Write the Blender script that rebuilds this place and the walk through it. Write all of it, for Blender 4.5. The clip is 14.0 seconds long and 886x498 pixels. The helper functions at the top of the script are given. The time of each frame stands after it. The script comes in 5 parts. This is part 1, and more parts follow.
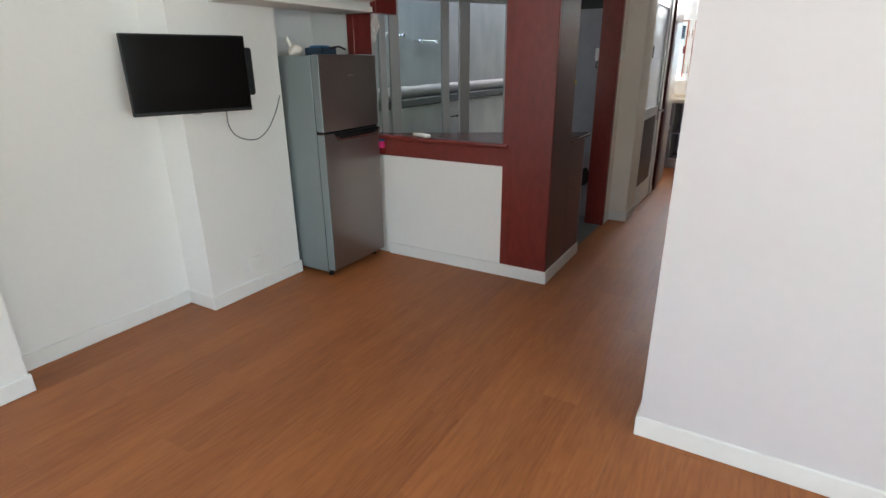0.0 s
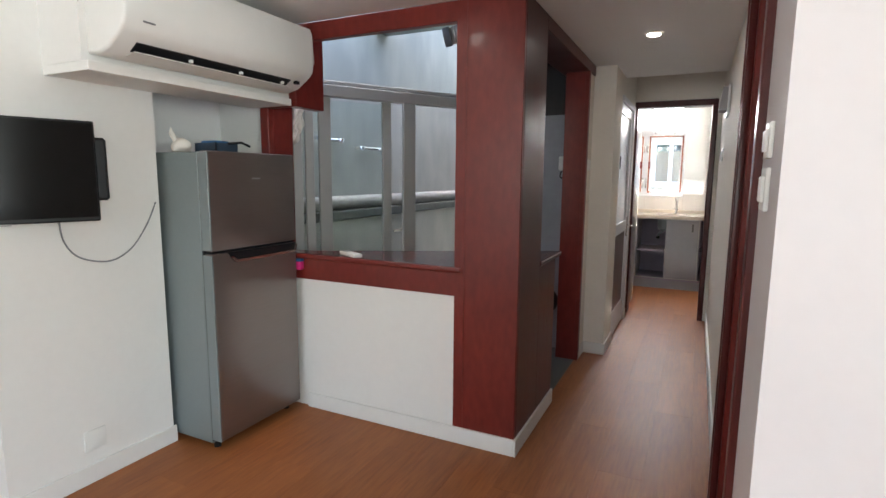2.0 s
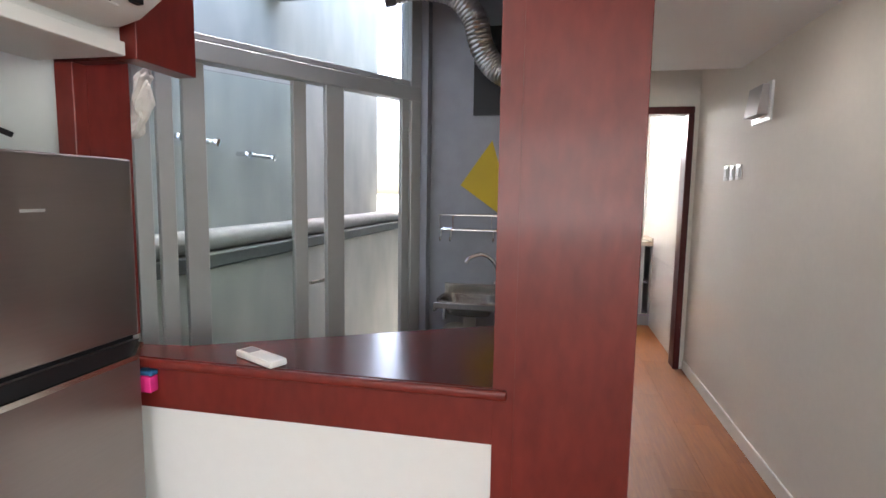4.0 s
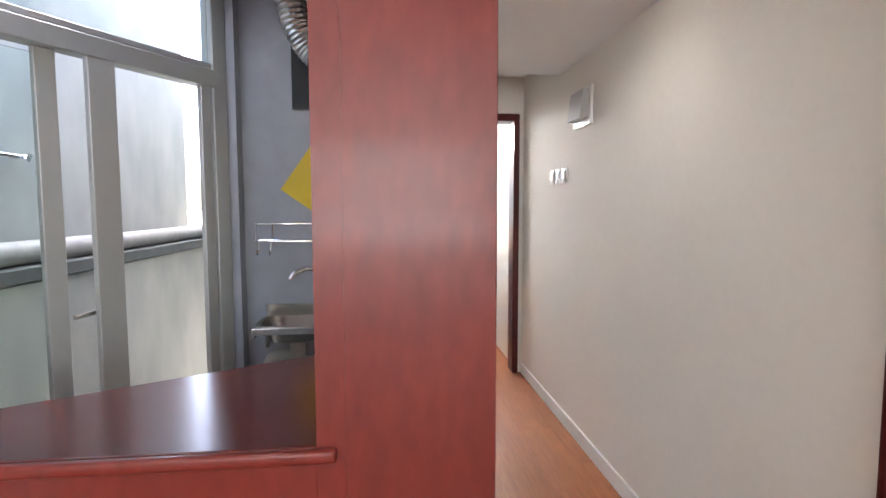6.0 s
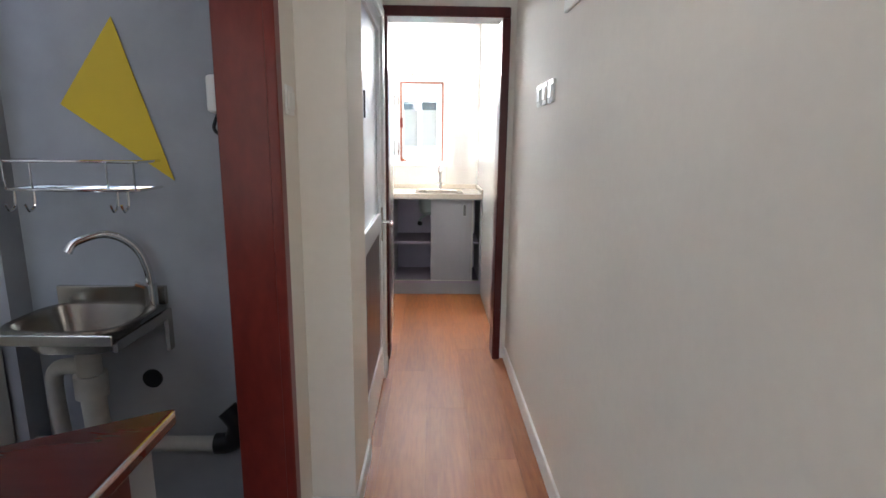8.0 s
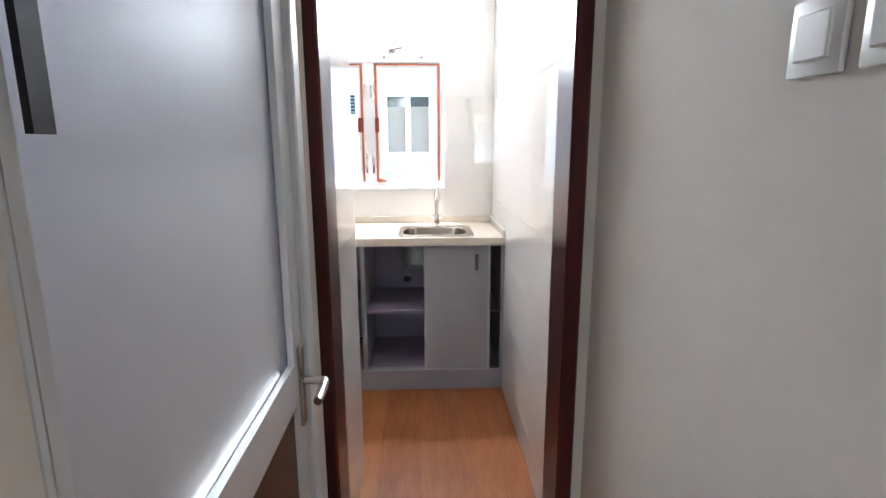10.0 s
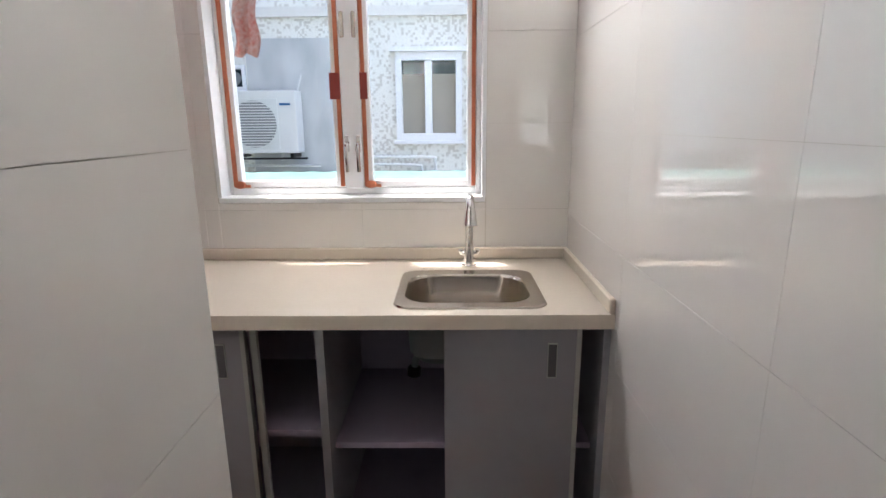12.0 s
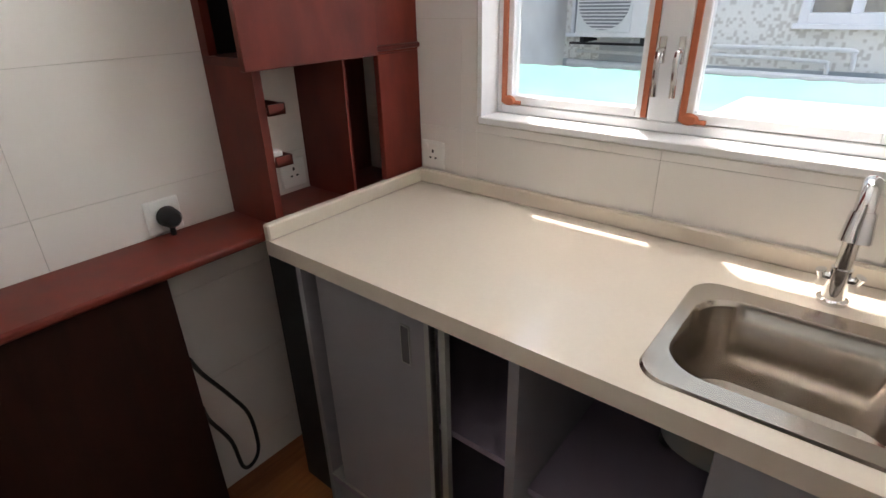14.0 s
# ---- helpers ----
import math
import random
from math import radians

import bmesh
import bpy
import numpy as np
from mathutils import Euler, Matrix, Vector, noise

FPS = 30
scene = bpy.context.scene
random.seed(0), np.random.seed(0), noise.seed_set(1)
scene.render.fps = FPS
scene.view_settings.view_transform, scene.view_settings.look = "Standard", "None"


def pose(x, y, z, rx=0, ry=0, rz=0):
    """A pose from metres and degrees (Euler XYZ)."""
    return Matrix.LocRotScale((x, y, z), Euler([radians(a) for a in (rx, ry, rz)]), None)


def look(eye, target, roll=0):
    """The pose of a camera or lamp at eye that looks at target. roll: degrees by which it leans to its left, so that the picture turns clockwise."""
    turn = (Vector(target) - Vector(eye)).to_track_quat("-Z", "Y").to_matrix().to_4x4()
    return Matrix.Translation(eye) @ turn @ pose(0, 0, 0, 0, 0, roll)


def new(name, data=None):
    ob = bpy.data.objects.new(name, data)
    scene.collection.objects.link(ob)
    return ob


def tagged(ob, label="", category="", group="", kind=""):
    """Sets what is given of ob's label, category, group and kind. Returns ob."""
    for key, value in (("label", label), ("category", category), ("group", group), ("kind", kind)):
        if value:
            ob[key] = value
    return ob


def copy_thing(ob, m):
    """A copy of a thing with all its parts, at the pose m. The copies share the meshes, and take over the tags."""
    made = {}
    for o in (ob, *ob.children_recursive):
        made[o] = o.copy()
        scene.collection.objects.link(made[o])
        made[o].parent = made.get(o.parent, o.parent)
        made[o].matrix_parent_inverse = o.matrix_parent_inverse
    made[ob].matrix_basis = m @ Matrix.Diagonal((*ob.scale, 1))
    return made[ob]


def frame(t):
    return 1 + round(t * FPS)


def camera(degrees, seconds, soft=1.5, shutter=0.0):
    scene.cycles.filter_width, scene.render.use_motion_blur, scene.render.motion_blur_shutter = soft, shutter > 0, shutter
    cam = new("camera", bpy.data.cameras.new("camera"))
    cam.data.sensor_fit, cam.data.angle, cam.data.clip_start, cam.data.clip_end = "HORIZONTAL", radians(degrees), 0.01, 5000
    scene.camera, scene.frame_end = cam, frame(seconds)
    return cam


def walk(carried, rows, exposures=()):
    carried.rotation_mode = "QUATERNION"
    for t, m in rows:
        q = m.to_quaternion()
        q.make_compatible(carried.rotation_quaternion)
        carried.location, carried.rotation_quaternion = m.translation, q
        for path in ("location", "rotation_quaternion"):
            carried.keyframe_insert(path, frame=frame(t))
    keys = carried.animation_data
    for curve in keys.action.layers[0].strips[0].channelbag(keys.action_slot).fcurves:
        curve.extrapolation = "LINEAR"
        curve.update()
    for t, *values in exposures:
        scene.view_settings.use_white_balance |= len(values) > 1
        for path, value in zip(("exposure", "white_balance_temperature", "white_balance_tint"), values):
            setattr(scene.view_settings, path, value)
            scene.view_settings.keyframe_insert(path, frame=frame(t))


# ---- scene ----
cam = camera(80.6, 14.0)
PATH = [
    (0, (-0.051, -0.16, 1.4), (-1.011, 1.456, 0.719), -0.5),
    (0.5, (-0.13, -0.097, 1.399), (-1.11, 1.622, 1.109), -1.7),
    (1, (-0.178, 0.118, 1.331), (-1.123, 1.871, 1.141), 0.3),
    (1.5, (-0.234, 0.351, 1.339), (-1.162, 2.108, 1.106), 1.4),
    (2, (-0.386, 0.636, 1.33), (-1.249, 2.419, 1.055), 0.5),
    (2.5, (-0.535, 0.957, 1.331), (-1.293, 2.785, 1.046), 0.7),
    (2.7, (-0.59, 1.069, 1.342), (-1.333, 2.904, 1.059), 1.2),
    (4.8, (-1.593, 1.832, 1.37), (-1.823, 3.813, 1.217), 0.0),
    (5, (-1.6, 1.831, 1.373), (-1.811, 3.815, 1.235), 0.1),
    (5.5, (-1.566, 1.846, 1.364), (-1.524, 3.842, 1.244), 0.3),
    (6, (-1.293, 1.995, 1.315), (-1.083, 3.978, 1.16), -0.1),
    (6.5, (-1.085, 2.157, 1.31), (-0.771, 4.105, 0.981), 0.3),
    (7, (-0.924, 2.389, 1.297), (-0.647, 4.328, 0.893), 0.8),
    (7.5, (-0.755, 2.642, 1.309), (-0.59, 4.587, 0.874), 1.4),
    (8, (-0.701, 2.969, 1.304), (-0.653, 4.929, 0.911), 0.7),
    (8.5, (-0.715, 3.339, 1.331), (-0.652, 5.305, 0.97), -0.0),
    (10.8, (-0.684, 5.281, 1.399), (-0.612, 7.235, 0.982), -0.5),
    (11, (-0.684, 5.414, 1.392), (-0.618, 7.369, 0.975), -0.8),
    (11.5, (-0.646, 5.773, 1.393), (-0.612, 7.723, 0.952), -0.6),
    (12, (-0.681, 6.13, 1.372), (-0.709, 8.073, 0.901), -0.5),
    (12.5, (-0.727, 6.413, 1.389), (-0.921, 8.338, 0.881), -0.5),
    (13, (-0.689, 6.664, 1.403), (-1.269, 8.496, 0.846), -1.4),
    (13.5, (-0.683, 6.757, 1.41), (-1.739, 8.302, 0.703), -2.0),
    (14, (-0.65, 6.762, 1.417), (-1.793, 8.157, 0.552), -1.5),
]
walk(cam, [(t, look(eye, target, roll)) for t, eye, target, roll in PATH], [(0.0, 1.8, 6450, 10), (1.5, 1.95, 6550, 12), (2.5, 2.2, 6650, 13), (4.8, 2.8, 6600, 15), (6.0, 3.08, 6550, 15), (6.5, 3.05, 6500, 14), (7.0, 2.8, 6300, 12), (7.5, 2.68, 6250, 11),
    (8.5, 2.55, 6250, 11), (10.8, 1.75, 6000, 14), (11.5, 1.27, 6200, 15), (12.5, 1.0, 6650, 16), (14.0, 0.88, 6750, 15)])

# ---- world and light ----
world = bpy.data.worlds.new("sky")
scene.world = world
world.use_nodes = True
wn = world.node_tree.nodes
sky = wn.new("ShaderNodeTexSky")
sky.sky_type, sky.sun_disc, sky.dust_density = "NISHITA", False, 4.0
SUN_EL, SUN_AZ = radians(69.7), radians(-38.4)
sky.sun_elevation, sky.sun_rotation = SUN_EL, SUN_AZ
world.node_tree.links.new(sky.outputs[0], wn["Background"].inputs[0])
wn["Background"].inputs[1].default_value = 0.3
sun_lamp = new("sun", bpy.data.lights.new("sun", "SUN"))
sun_lamp.data.energy, sun_lamp.data.angle, sun_lamp.data.color = 5.0, radians(0.6), (1.0, 0.95, 0.88)
sun_lamp.matrix_world = look((10 * math.sin(SUN_AZ) * math.cos(SUN_EL), 10 * math.cos(SUN_AZ) * math.cos(SUN_EL), 10 * math.sin(SUN_EL)), (0, 0, 0))


def area_lamp(name, eye, target, w, h, watts, colour=(1, 1, 1)):
    lamp = new(name, bpy.data.lights.new(name, "AREA"))
    lamp.data.shape, lamp.data.size, lamp.data.size_y = "RECTANGLE", w, h
    lamp.data.energy, lamp.data.color = watts, colour
    lamp.matrix_world = look(eye, target)
    return lamp


# sky light in the openings of the living room, the light well and the kitchen window
area_lamp("window_light", (-1.2, -3.1, 1.5), (-1.2, 0, 1.9), 2.5, 1.25, 7.5, (0.90, 1.0, 0.97))
area_lamp("window_light", (2.5, -0.7, 1.5), (-1.5, -0.4, 2.0), 2.3, 1.25, 22, (0.86, 1.0, 0.96))
area_lamp("window_light", (-1.02, 8.15, 2.11), (-1.15, 5.6, 1.75), 0.84, 0.28, 12, (0.96, 0.985, 1.0))


# ---- materials ----
def material(name, colour, rough=0.5, metal=0.0, grain=None, vary=0.15, bump=0.0, scale=8.0, stretch=(1, 1, 1), coat=0.0, dark=None, piece=0.0, spec=0.5):
    """A surface with variation at two scales: broad clouds and fine grain stretched along one axis."""
    m = bpy.data.materials.new(name)
    m.use_nodes = True
    nodes, links = m.node_tree.nodes, m.node_tree.links
    b = nodes["Principled BSDF"]
    b.inputs["Metallic"].default_value = metal
    b.inputs["Coat Weight"].default_value = coat
    b.inputs["Coat Roughness"].default_value = 0.12
    b.inputs["Specular IOR Level"].default_value = spec
    tc = nodes.new("ShaderNodeTexCoord")
    mp = nodes.new("ShaderNodeMapping")
    mp.inputs["Scale"].default_value = stretch
    links.new(tc.outputs["Object"], mp.inputs[0])
    vec = mp.outputs[0]
    info = nodes.new("ShaderNodeObjectInfo")
    if piece:
        add = nodes.new("ShaderNodeVectorMath")
        mul = nodes.new("ShaderNodeMath")
        mul.operation = "MULTIPLY"
        mul.inputs[1].default_value = 37.0
        links.new(info.outputs["Random"], mul.inputs[0])
        links.new(vec, add.inputs[0])
        links.new(mul.outputs[0], add.inputs[1])
        vec = add.outputs[0]
    fine = nodes.new("ShaderNodeTexNoise")
    fine.inputs["Scale"].default_value, fine.inputs["Detail"].default_value = scale, 6.0
    broad = nodes.new("ShaderNodeTexNoise")
    broad.inputs["Scale"].default_value, broad.inputs["Detail"].default_value = scale * 0.12, 3.0
    links.new(vec, fine.inputs["Vector"])
    links.new(vec, broad.inputs["Vector"])
    mixn = nodes.new("ShaderNodeMath")
    mixn.operation = "MULTIPLY_ADD"
    links.new(fine.outputs[0], mixn.inputs[0])
    mixn.inputs[1].default_value = 0.6
    half = nodes.new("ShaderNodeMath")
    half.operation = "MULTIPLY"
    half.inputs[1].default_value = 0.4
    links.new(broad.outputs[0], half.inputs[0])
    links.new(half.outputs[0], mixn.inputs[2])
    value = mixn.outputs[0]
    if piece:
        shift = nodes.new("ShaderNodeMath")
        shift.operation = "MULTIPLY_ADD"
        links.new(info.outputs["Random"], shift.inputs[0])
        shift.inputs[1].default_value = piece
        links.new(value, shift.inputs[2])
        value = shift.outputs[0]
    ramp = nodes.new("ShaderNodeValToRGB")
    lo = dark or tuple(c * (1 - vary) for c in colour)
    ramp.color_ramp.elements[0].position, ramp.color_ramp.elements[1].position = 0.3, 0.7
    ramp.color_ramp.elements[0].color, ramp.color_ramp.elements[1].color = (*lo, 1), (*colour, 1)
    links.new(value, ramp.inputs[0])
    links.new(ramp.outputs[0], b.inputs["Base Color"])
    rr = nodes.new("ShaderNodeMapRange")
    rr.inputs["To Min"].default_value, rr.inputs["To Max"].default_value = max(0.02, rough * 0.82), min(1, rough * 1.18)
    links.new(fine.outputs[0], rr.inputs[0])
    links.new(rr.outputs[0], b.inputs["Roughness"])
    if bump:
        bp = nodes.new("ShaderNodeBump")
        bp.inputs["Strength"].default_value, bp.inputs["Distance"].default_value = bump, 0.004
        links.new(fine.outputs[0], bp.inputs["Height"])
        links.new(bp.outputs[0], b.inputs["Normal"])
    return m


def glass_material(name, colour=(0.93, 0.97, 0.96), rough=0.0):
    m = bpy.data.materials.new(name)
    m.use_nodes = True
    b = m.node_tree.nodes["Principled BSDF"]
    b.inputs["Base Color"].default_value = (*colour, 1)
    b.inputs["Transmission Weight"].default_value = 1.0
    b.inputs["Roughness"].default_value = rough
    b.inputs["IOR"].default_value = 1.05 if rough == 0 else 1.3
    return m


def glow_material(name, colour, strength):
    m = bpy.data.materials.new(name)
    m.use_nodes = True
    b = m.node_tree.nodes["Principled BSDF"]
    b.inputs["Emission Color"].default_value = (*colour, 1)
    b.inputs["Emission Strength"].default_value = strength
    return m


WALL = material("white_wall_paint", (0.80, 0.79, 0.76), 0.6, vary=0.035, bump=0.06, scale=30)
CREAM = material("cream_wall_paint", (0.80, 0.748, 0.675), 0.8, vary=0.045, bump=0.06, scale=30, spec=0.15)
CEIL = material("ceiling_paint", (0.80, 0.79, 0.78), 0.7, vary=0.03, bump=0.05, scale=25)
SKIRT = material("white_skirting_paint", (0.78, 0.775, 0.75), 0.4, vary=0.05, scale=20)
FLOOR = material("laminate_planks", (0.365, 0.127, 0.040), 0.47, dark=(0.205, 0.064, 0.020), bump=0.05, scale=9, stretch=(9, 0.8, 1), piece=0.12, spec=0.35)
GAP = material("plank_joint", (0.10, 0.035, 0.012), 0.7)
WOOD = material("red_mahogany_veneer", (0.20, 0.0235, 0.0165), 0.36, dark=(0.125, 0.0135, 0.0095), bump=0.04, scale=16, stretch=(2.2, 2.2, 0.9), coat=0.15, spec=0.4)
LEDGE = material("polished_dark_mahogany", (0.115, 0.0155, 0.012), 0.2, dark=(0.07, 0.0095, 0.0075), scale=6, stretch=(0.8, 4, 4), spec=0.42)
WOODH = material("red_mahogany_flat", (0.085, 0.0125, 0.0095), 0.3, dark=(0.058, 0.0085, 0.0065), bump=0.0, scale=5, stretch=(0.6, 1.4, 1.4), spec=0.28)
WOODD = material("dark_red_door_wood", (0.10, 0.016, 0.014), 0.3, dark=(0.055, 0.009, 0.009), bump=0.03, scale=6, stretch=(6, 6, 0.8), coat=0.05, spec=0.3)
WOODK = material("aged_dark_red_plywood", (0.185, 0.028, 0.018), 0.42, dark=(0.078, 0.011, 0.007), bump=0.03, scale=7, stretch=(2.2, 2.2, 0.9), spec=0.3)
WOODB = material("near_black_brown_panel", (0.030, 0.008, 0.005), 0.55, dark=(0.012, 0.0035, 0.002), bump=0.04, scale=6, stretch=(5, 5, 0.8), spec=0.2)
GREYWALL = material("grey_wet_room_paint", (0.33, 0.338, 0.365), 0.6, vary=0.22, bump=0.12, scale=9)
STREAKED = material("rain_streaked_concrete", (0.50, 0.495, 0.44), 0.85, dark=(0.31, 0.315, 0.285), bump=0.2, scale=4, stretch=(1, 1, 0.5))
LILAC = material("pale_lilac_wall_paint", (0.64, 0.60, 0.605), 0.6, vary=0.035, bump=0.06, scale=30)
CONCRETE = material("stained_concrete", (0.50, 0.53, 0.53), 0.85, dark=(0.30, 0.33, 0.33), bump=0.3, scale=5)
TILE = material("glossy_white_tile", (0.78, 0.75, 0.71), 0.014, vary=0.03, scale=4, piece=0.05, spec=1.0)
GROUT = material("tile_grout", (0.66, 0.62, 0.56), 0.8, vary=0.2, scale=40)
STEEL = material("brushed_steel", (0.52, 0.485, 0.44), 0.22, metal=1.0, vary=0.12, scale=14, stretch=(0.3, 3, 3))
INOX = material("stainless_door_skin", (0.285, 0.243, 0.228), 0.33, metal=0.85, vary=0.08, scale=60, stretch=(1, 0.15, 2), bump=0.02)
FRSIDE = material("grey_painted_steel", (0.22, 0.255, 0.26), 0.4, metal=0.3, vary=0.08, bump=0.05, scale=60)
CHROME = material("chrome", (0.8, 0.8, 0.8), 0.08, metal=1.0, vary=0.05, scale=10)
ALU = material("pale_aluminium", (0.43, 0.435, 0.41), 0.45, metal=0.3, vary=0.08, scale=20)
WHITEFRAME = material("white_window_paint", (0.80, 0.81, 0.82), 0.35, vary=0.06, scale=20)
PLASTIC = material("white_plastic", (0.80, 0.80, 0.77), 0.35, vary=0.03, scale=15)
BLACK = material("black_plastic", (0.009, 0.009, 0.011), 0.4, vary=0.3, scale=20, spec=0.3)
SCREEN = material("dark_screen", (0.005, 0.004, 0.004), 0.14, vary=0.3, scale=5, spec=0.12)
DARKIRON = material("black_iron", (0.014, 0.013, 0.015), 0.45, metal=0.5, vary=0.3, scale=30)
COUNTER = material("cream_solid_surface", (0.68, 0.60, 0.50), 0.09, vary=0.04, scale=90)
CABINET = material("grey_cabinet_laminate", (0.30, 0.295, 0.315), 0.42, vary=0.05, scale=30)
CABIN = material("lilac_cabinet_lining", (0.31, 0.265, 0.335), 0.55, vary=0.07, scale=20)
GLASS = glass_material("clear_glass")
GREENGLASS = glass_material("greenish_door_glass", (0.86, 0.95, 0.92))
FROST = glass_material("frosted_glass", (0.5, 0.54, 0.58), 0.35)
YELLOW = material("yellow_card", (0.62, 0.43, 0.015), 0.6, vary=0.12, scale=6)
LAMP_ON = glow_material("lamp_disc", (1.0, 0.97, 0.9), 14.0)
RENDERED = material("white_render", (0.76, 0.745, 0.70), 0.85, vary=0.2, bump=0.2, scale=6)
DUCT = material("aluminium_duct_foil", (0.74, 0.70, 0.66), 0.3, metal=1.0, vary=0.05, scale=6, bump=0.0)
PULLGREY = material("painted_recess_shade", (0.10, 0.095, 0.10), 0.5, vary=0.1)
PATCHED = material("stained_pale_plaster", (0.62, 0.63, 0.62), 0.85, dark=(0.34, 0.36, 0.37), bump=0.15, scale=4, stretch=(1, 1, 0.5))
SINKSTEEL = material("satin_sink_steel", (0.49, 0.44, 0.39), 0.2, metal=1.0, vary=0.1, scale=14, stretch=(0.3, 3, 3))
# pale pipe plastic, with the wet room's dimness put into the colour
DARKPVC = material("darkened_plastic_pipe", (0.42, 0.405, 0.37), 0.5, vary=0.35, scale=14)
# white that stands for sun glare on the awning
SUNWHITE = material("painted_sun_glare", (0.78, 0.80, 0.78), 0.5, vary=0.08, scale=5)
TEAL = material("teal_awning_sheet", (0.36, 0.62, 0.58), 0.5, dark=(0.22, 0.52, 0.48), scale=4)
SEAL = material("orange_red_sealant", (0.50, 0.145, 0.06), 0.55, dark=(0.30, 0.07, 0.03), scale=9)
TAPE = material("dark_red_tape", (0.26, 0.035, 0.025), 0.6, vary=0.2)
TIN = material("grey_ac_housing", (0.70, 0.70, 0.68), 0.5, vary=0.08, scale=8)
MESHGREY = material("grey_grille", (0.22, 0.23, 0.24), 0.5, vary=0.15)
CURTAIN = material("beige_blind", (0.42, 0.38, 0.31), 0.8, vary=0.1, scale=14)
DARKPANE = material("dark_window_pane", (0.03, 0.05, 0.06), 0.1, vary=0.3)
PINK = material("pink_plastic", (0.75, 0.03, 0.22), 0.4, vary=0.1)
BLUE = material("blue_plastic", (0.02, 0.12, 0.27), 0.45, vary=0.15)
NAVY = material("dark_blue_box", (0.025, 0.045, 0.075), 0.45, vary=0.3, scale=30)
PAPER = material("crumpled_white_paper", (0.72, 0.68, 0.62), 0.8, vary=0.12, bump=0.3, scale=14)
CLOTH = material("patterned_red_cloth", (0.52, 0.16, 0.11), 0.9, dark=(0.62, 0.5, 0.42), scale=28)
PVC = material("white_pvc_pipe", (0.70, 0.71, 0.69), 0.45, vary=0.14, scale=9)
LOGO = material("pale_badge", (0.40, 0.38, 0.37), 0.4)
WETFLOOR = material("dark_wet_room_floor", (0.11, 0.13, 0.13), 0.45, vary=0.3, scale=12)
GUTTER = material("dirty_gutter", (0.13, 0.14, 0.13), 0.9, vary=0.4, bump=0.3, scale=12)
DOORDARK = material("brown_door_panel", (0.085, 0.035, 0.025), 0.32, vary=0.25, scale=7, stretch=(5, 5, 0.8))


def mosaic_material():
    """Small square wall tiles in white with scattered grey ones."""
    m = bpy.data.materials.new("white_grey_mosaic")
    m.use_nodes = True
    nodes, links = m.node_tree.nodes, m.node_tree.links
    b = nodes["Principled BSDF"]
    tc = nodes.new("ShaderNodeTexCoord")
    snap = nodes.new("ShaderNodeVectorMath")
    snap.operation = "SNAP"
    snap.inputs[1].default_value = (0.026, 0.026, 0.026)
    links.new(tc.outputs["Object"], snap.inputs[0])
    white = nodes.new("ShaderNodeTexWhiteNoise")
    links.new(snap.outputs[0], white.inputs[0])
    cloud = nodes.new("ShaderNodeTexNoise")
    cloud.inputs["Scale"].default_value = 1.3
    links.new(tc.outputs["Object"], cloud.inputs["Vector"])
    add = nodes.new("ShaderNodeMath")
    add.operation = "MULTIPLY_ADD"
    links.new(cloud.outputs[0], add.inputs[0])
    add.inputs[1].default_value = 0.7
    links.new(white.outputs[0], add.inputs[2])
    ramp = nodes.new("ShaderNodeValToRGB")
    ramp.color_ramp.interpolation = "CONSTANT"
    e = ramp.color_ramp.elements
    e[0].color, e[1].color, e[1].position = (0.77, 0.76, 0.71, 1), (0.58, 0.56, 0.505, 1), 0.0
    e[1].position = 0.9
    mid = e.new(0.0)
    mid.color = (0.77, 0.76, 0.71, 1)
    half = nodes.new("ShaderNodeMath")
    half.operation = "MULTIPLY"
    half.inputs[1].default_value = 0.82
    links.new(add.outputs[0], half.inputs[0])
    links.new(half.outputs[0], ramp.inputs[0])
    links.new(ramp.outputs[0], b.inputs["Base Color"])
    b.inputs["Roughness"].default_value = 0.5
    return m


MOSAIC = mosaic_material()


# ---- builders ----
def box(bm, x0, x1, y0, y1, z0, z1, bevel=0.0, segments=1):
    """Adds a box; bevel rounds its edges."""
    vs = [bm.verts.new(p) for p in ((x0, y0, z0), (x1, y0, z0), (x1, y1, z0), (x0, y1, z0), (x0, y0, z1), (x1, y0, z1), (x1, y1, z1), (x0, y1, z1))]
    faces = [bm.faces.new([vs[i] for i in f]) for f in ((3, 2, 1, 0), (4, 5, 6, 7), (0, 1, 5, 4), (1, 2, 6, 5), (2, 3, 7, 6), (3, 0, 4, 7))]
    if bevel:
        edges = list({e for f in faces for e in f.edges})
        bmesh.ops.bevel(bm, geom=edges, offset=bevel, segments=segments, affect="EDGES", profile=0.5)
    return bm


def prism(bm, outline, z0, z1, bevel=0.0):
    """A flat slab from a counter-clockwise outline in x, y."""
    lo = [bm.verts.new((x, y, z0)) for x, y in outline]
    hi = [bm.verts.new((x, y, z1)) for x, y in outline]
    n = len(outline)
    faces = [bm.faces.new(lo[::-1]), bm.faces.new(hi)]
    faces += [bm.faces.new((lo[i], lo[(i + 1) % n], hi[(i + 1) % n], hi[i])) for i in range(n)]
    if bevel:
        bmesh.ops.bevel(bm, geom=list({e for f in faces for e in f.edges}), offset=bevel, segments=2, affect="EDGES", profile=0.5)
    return bm


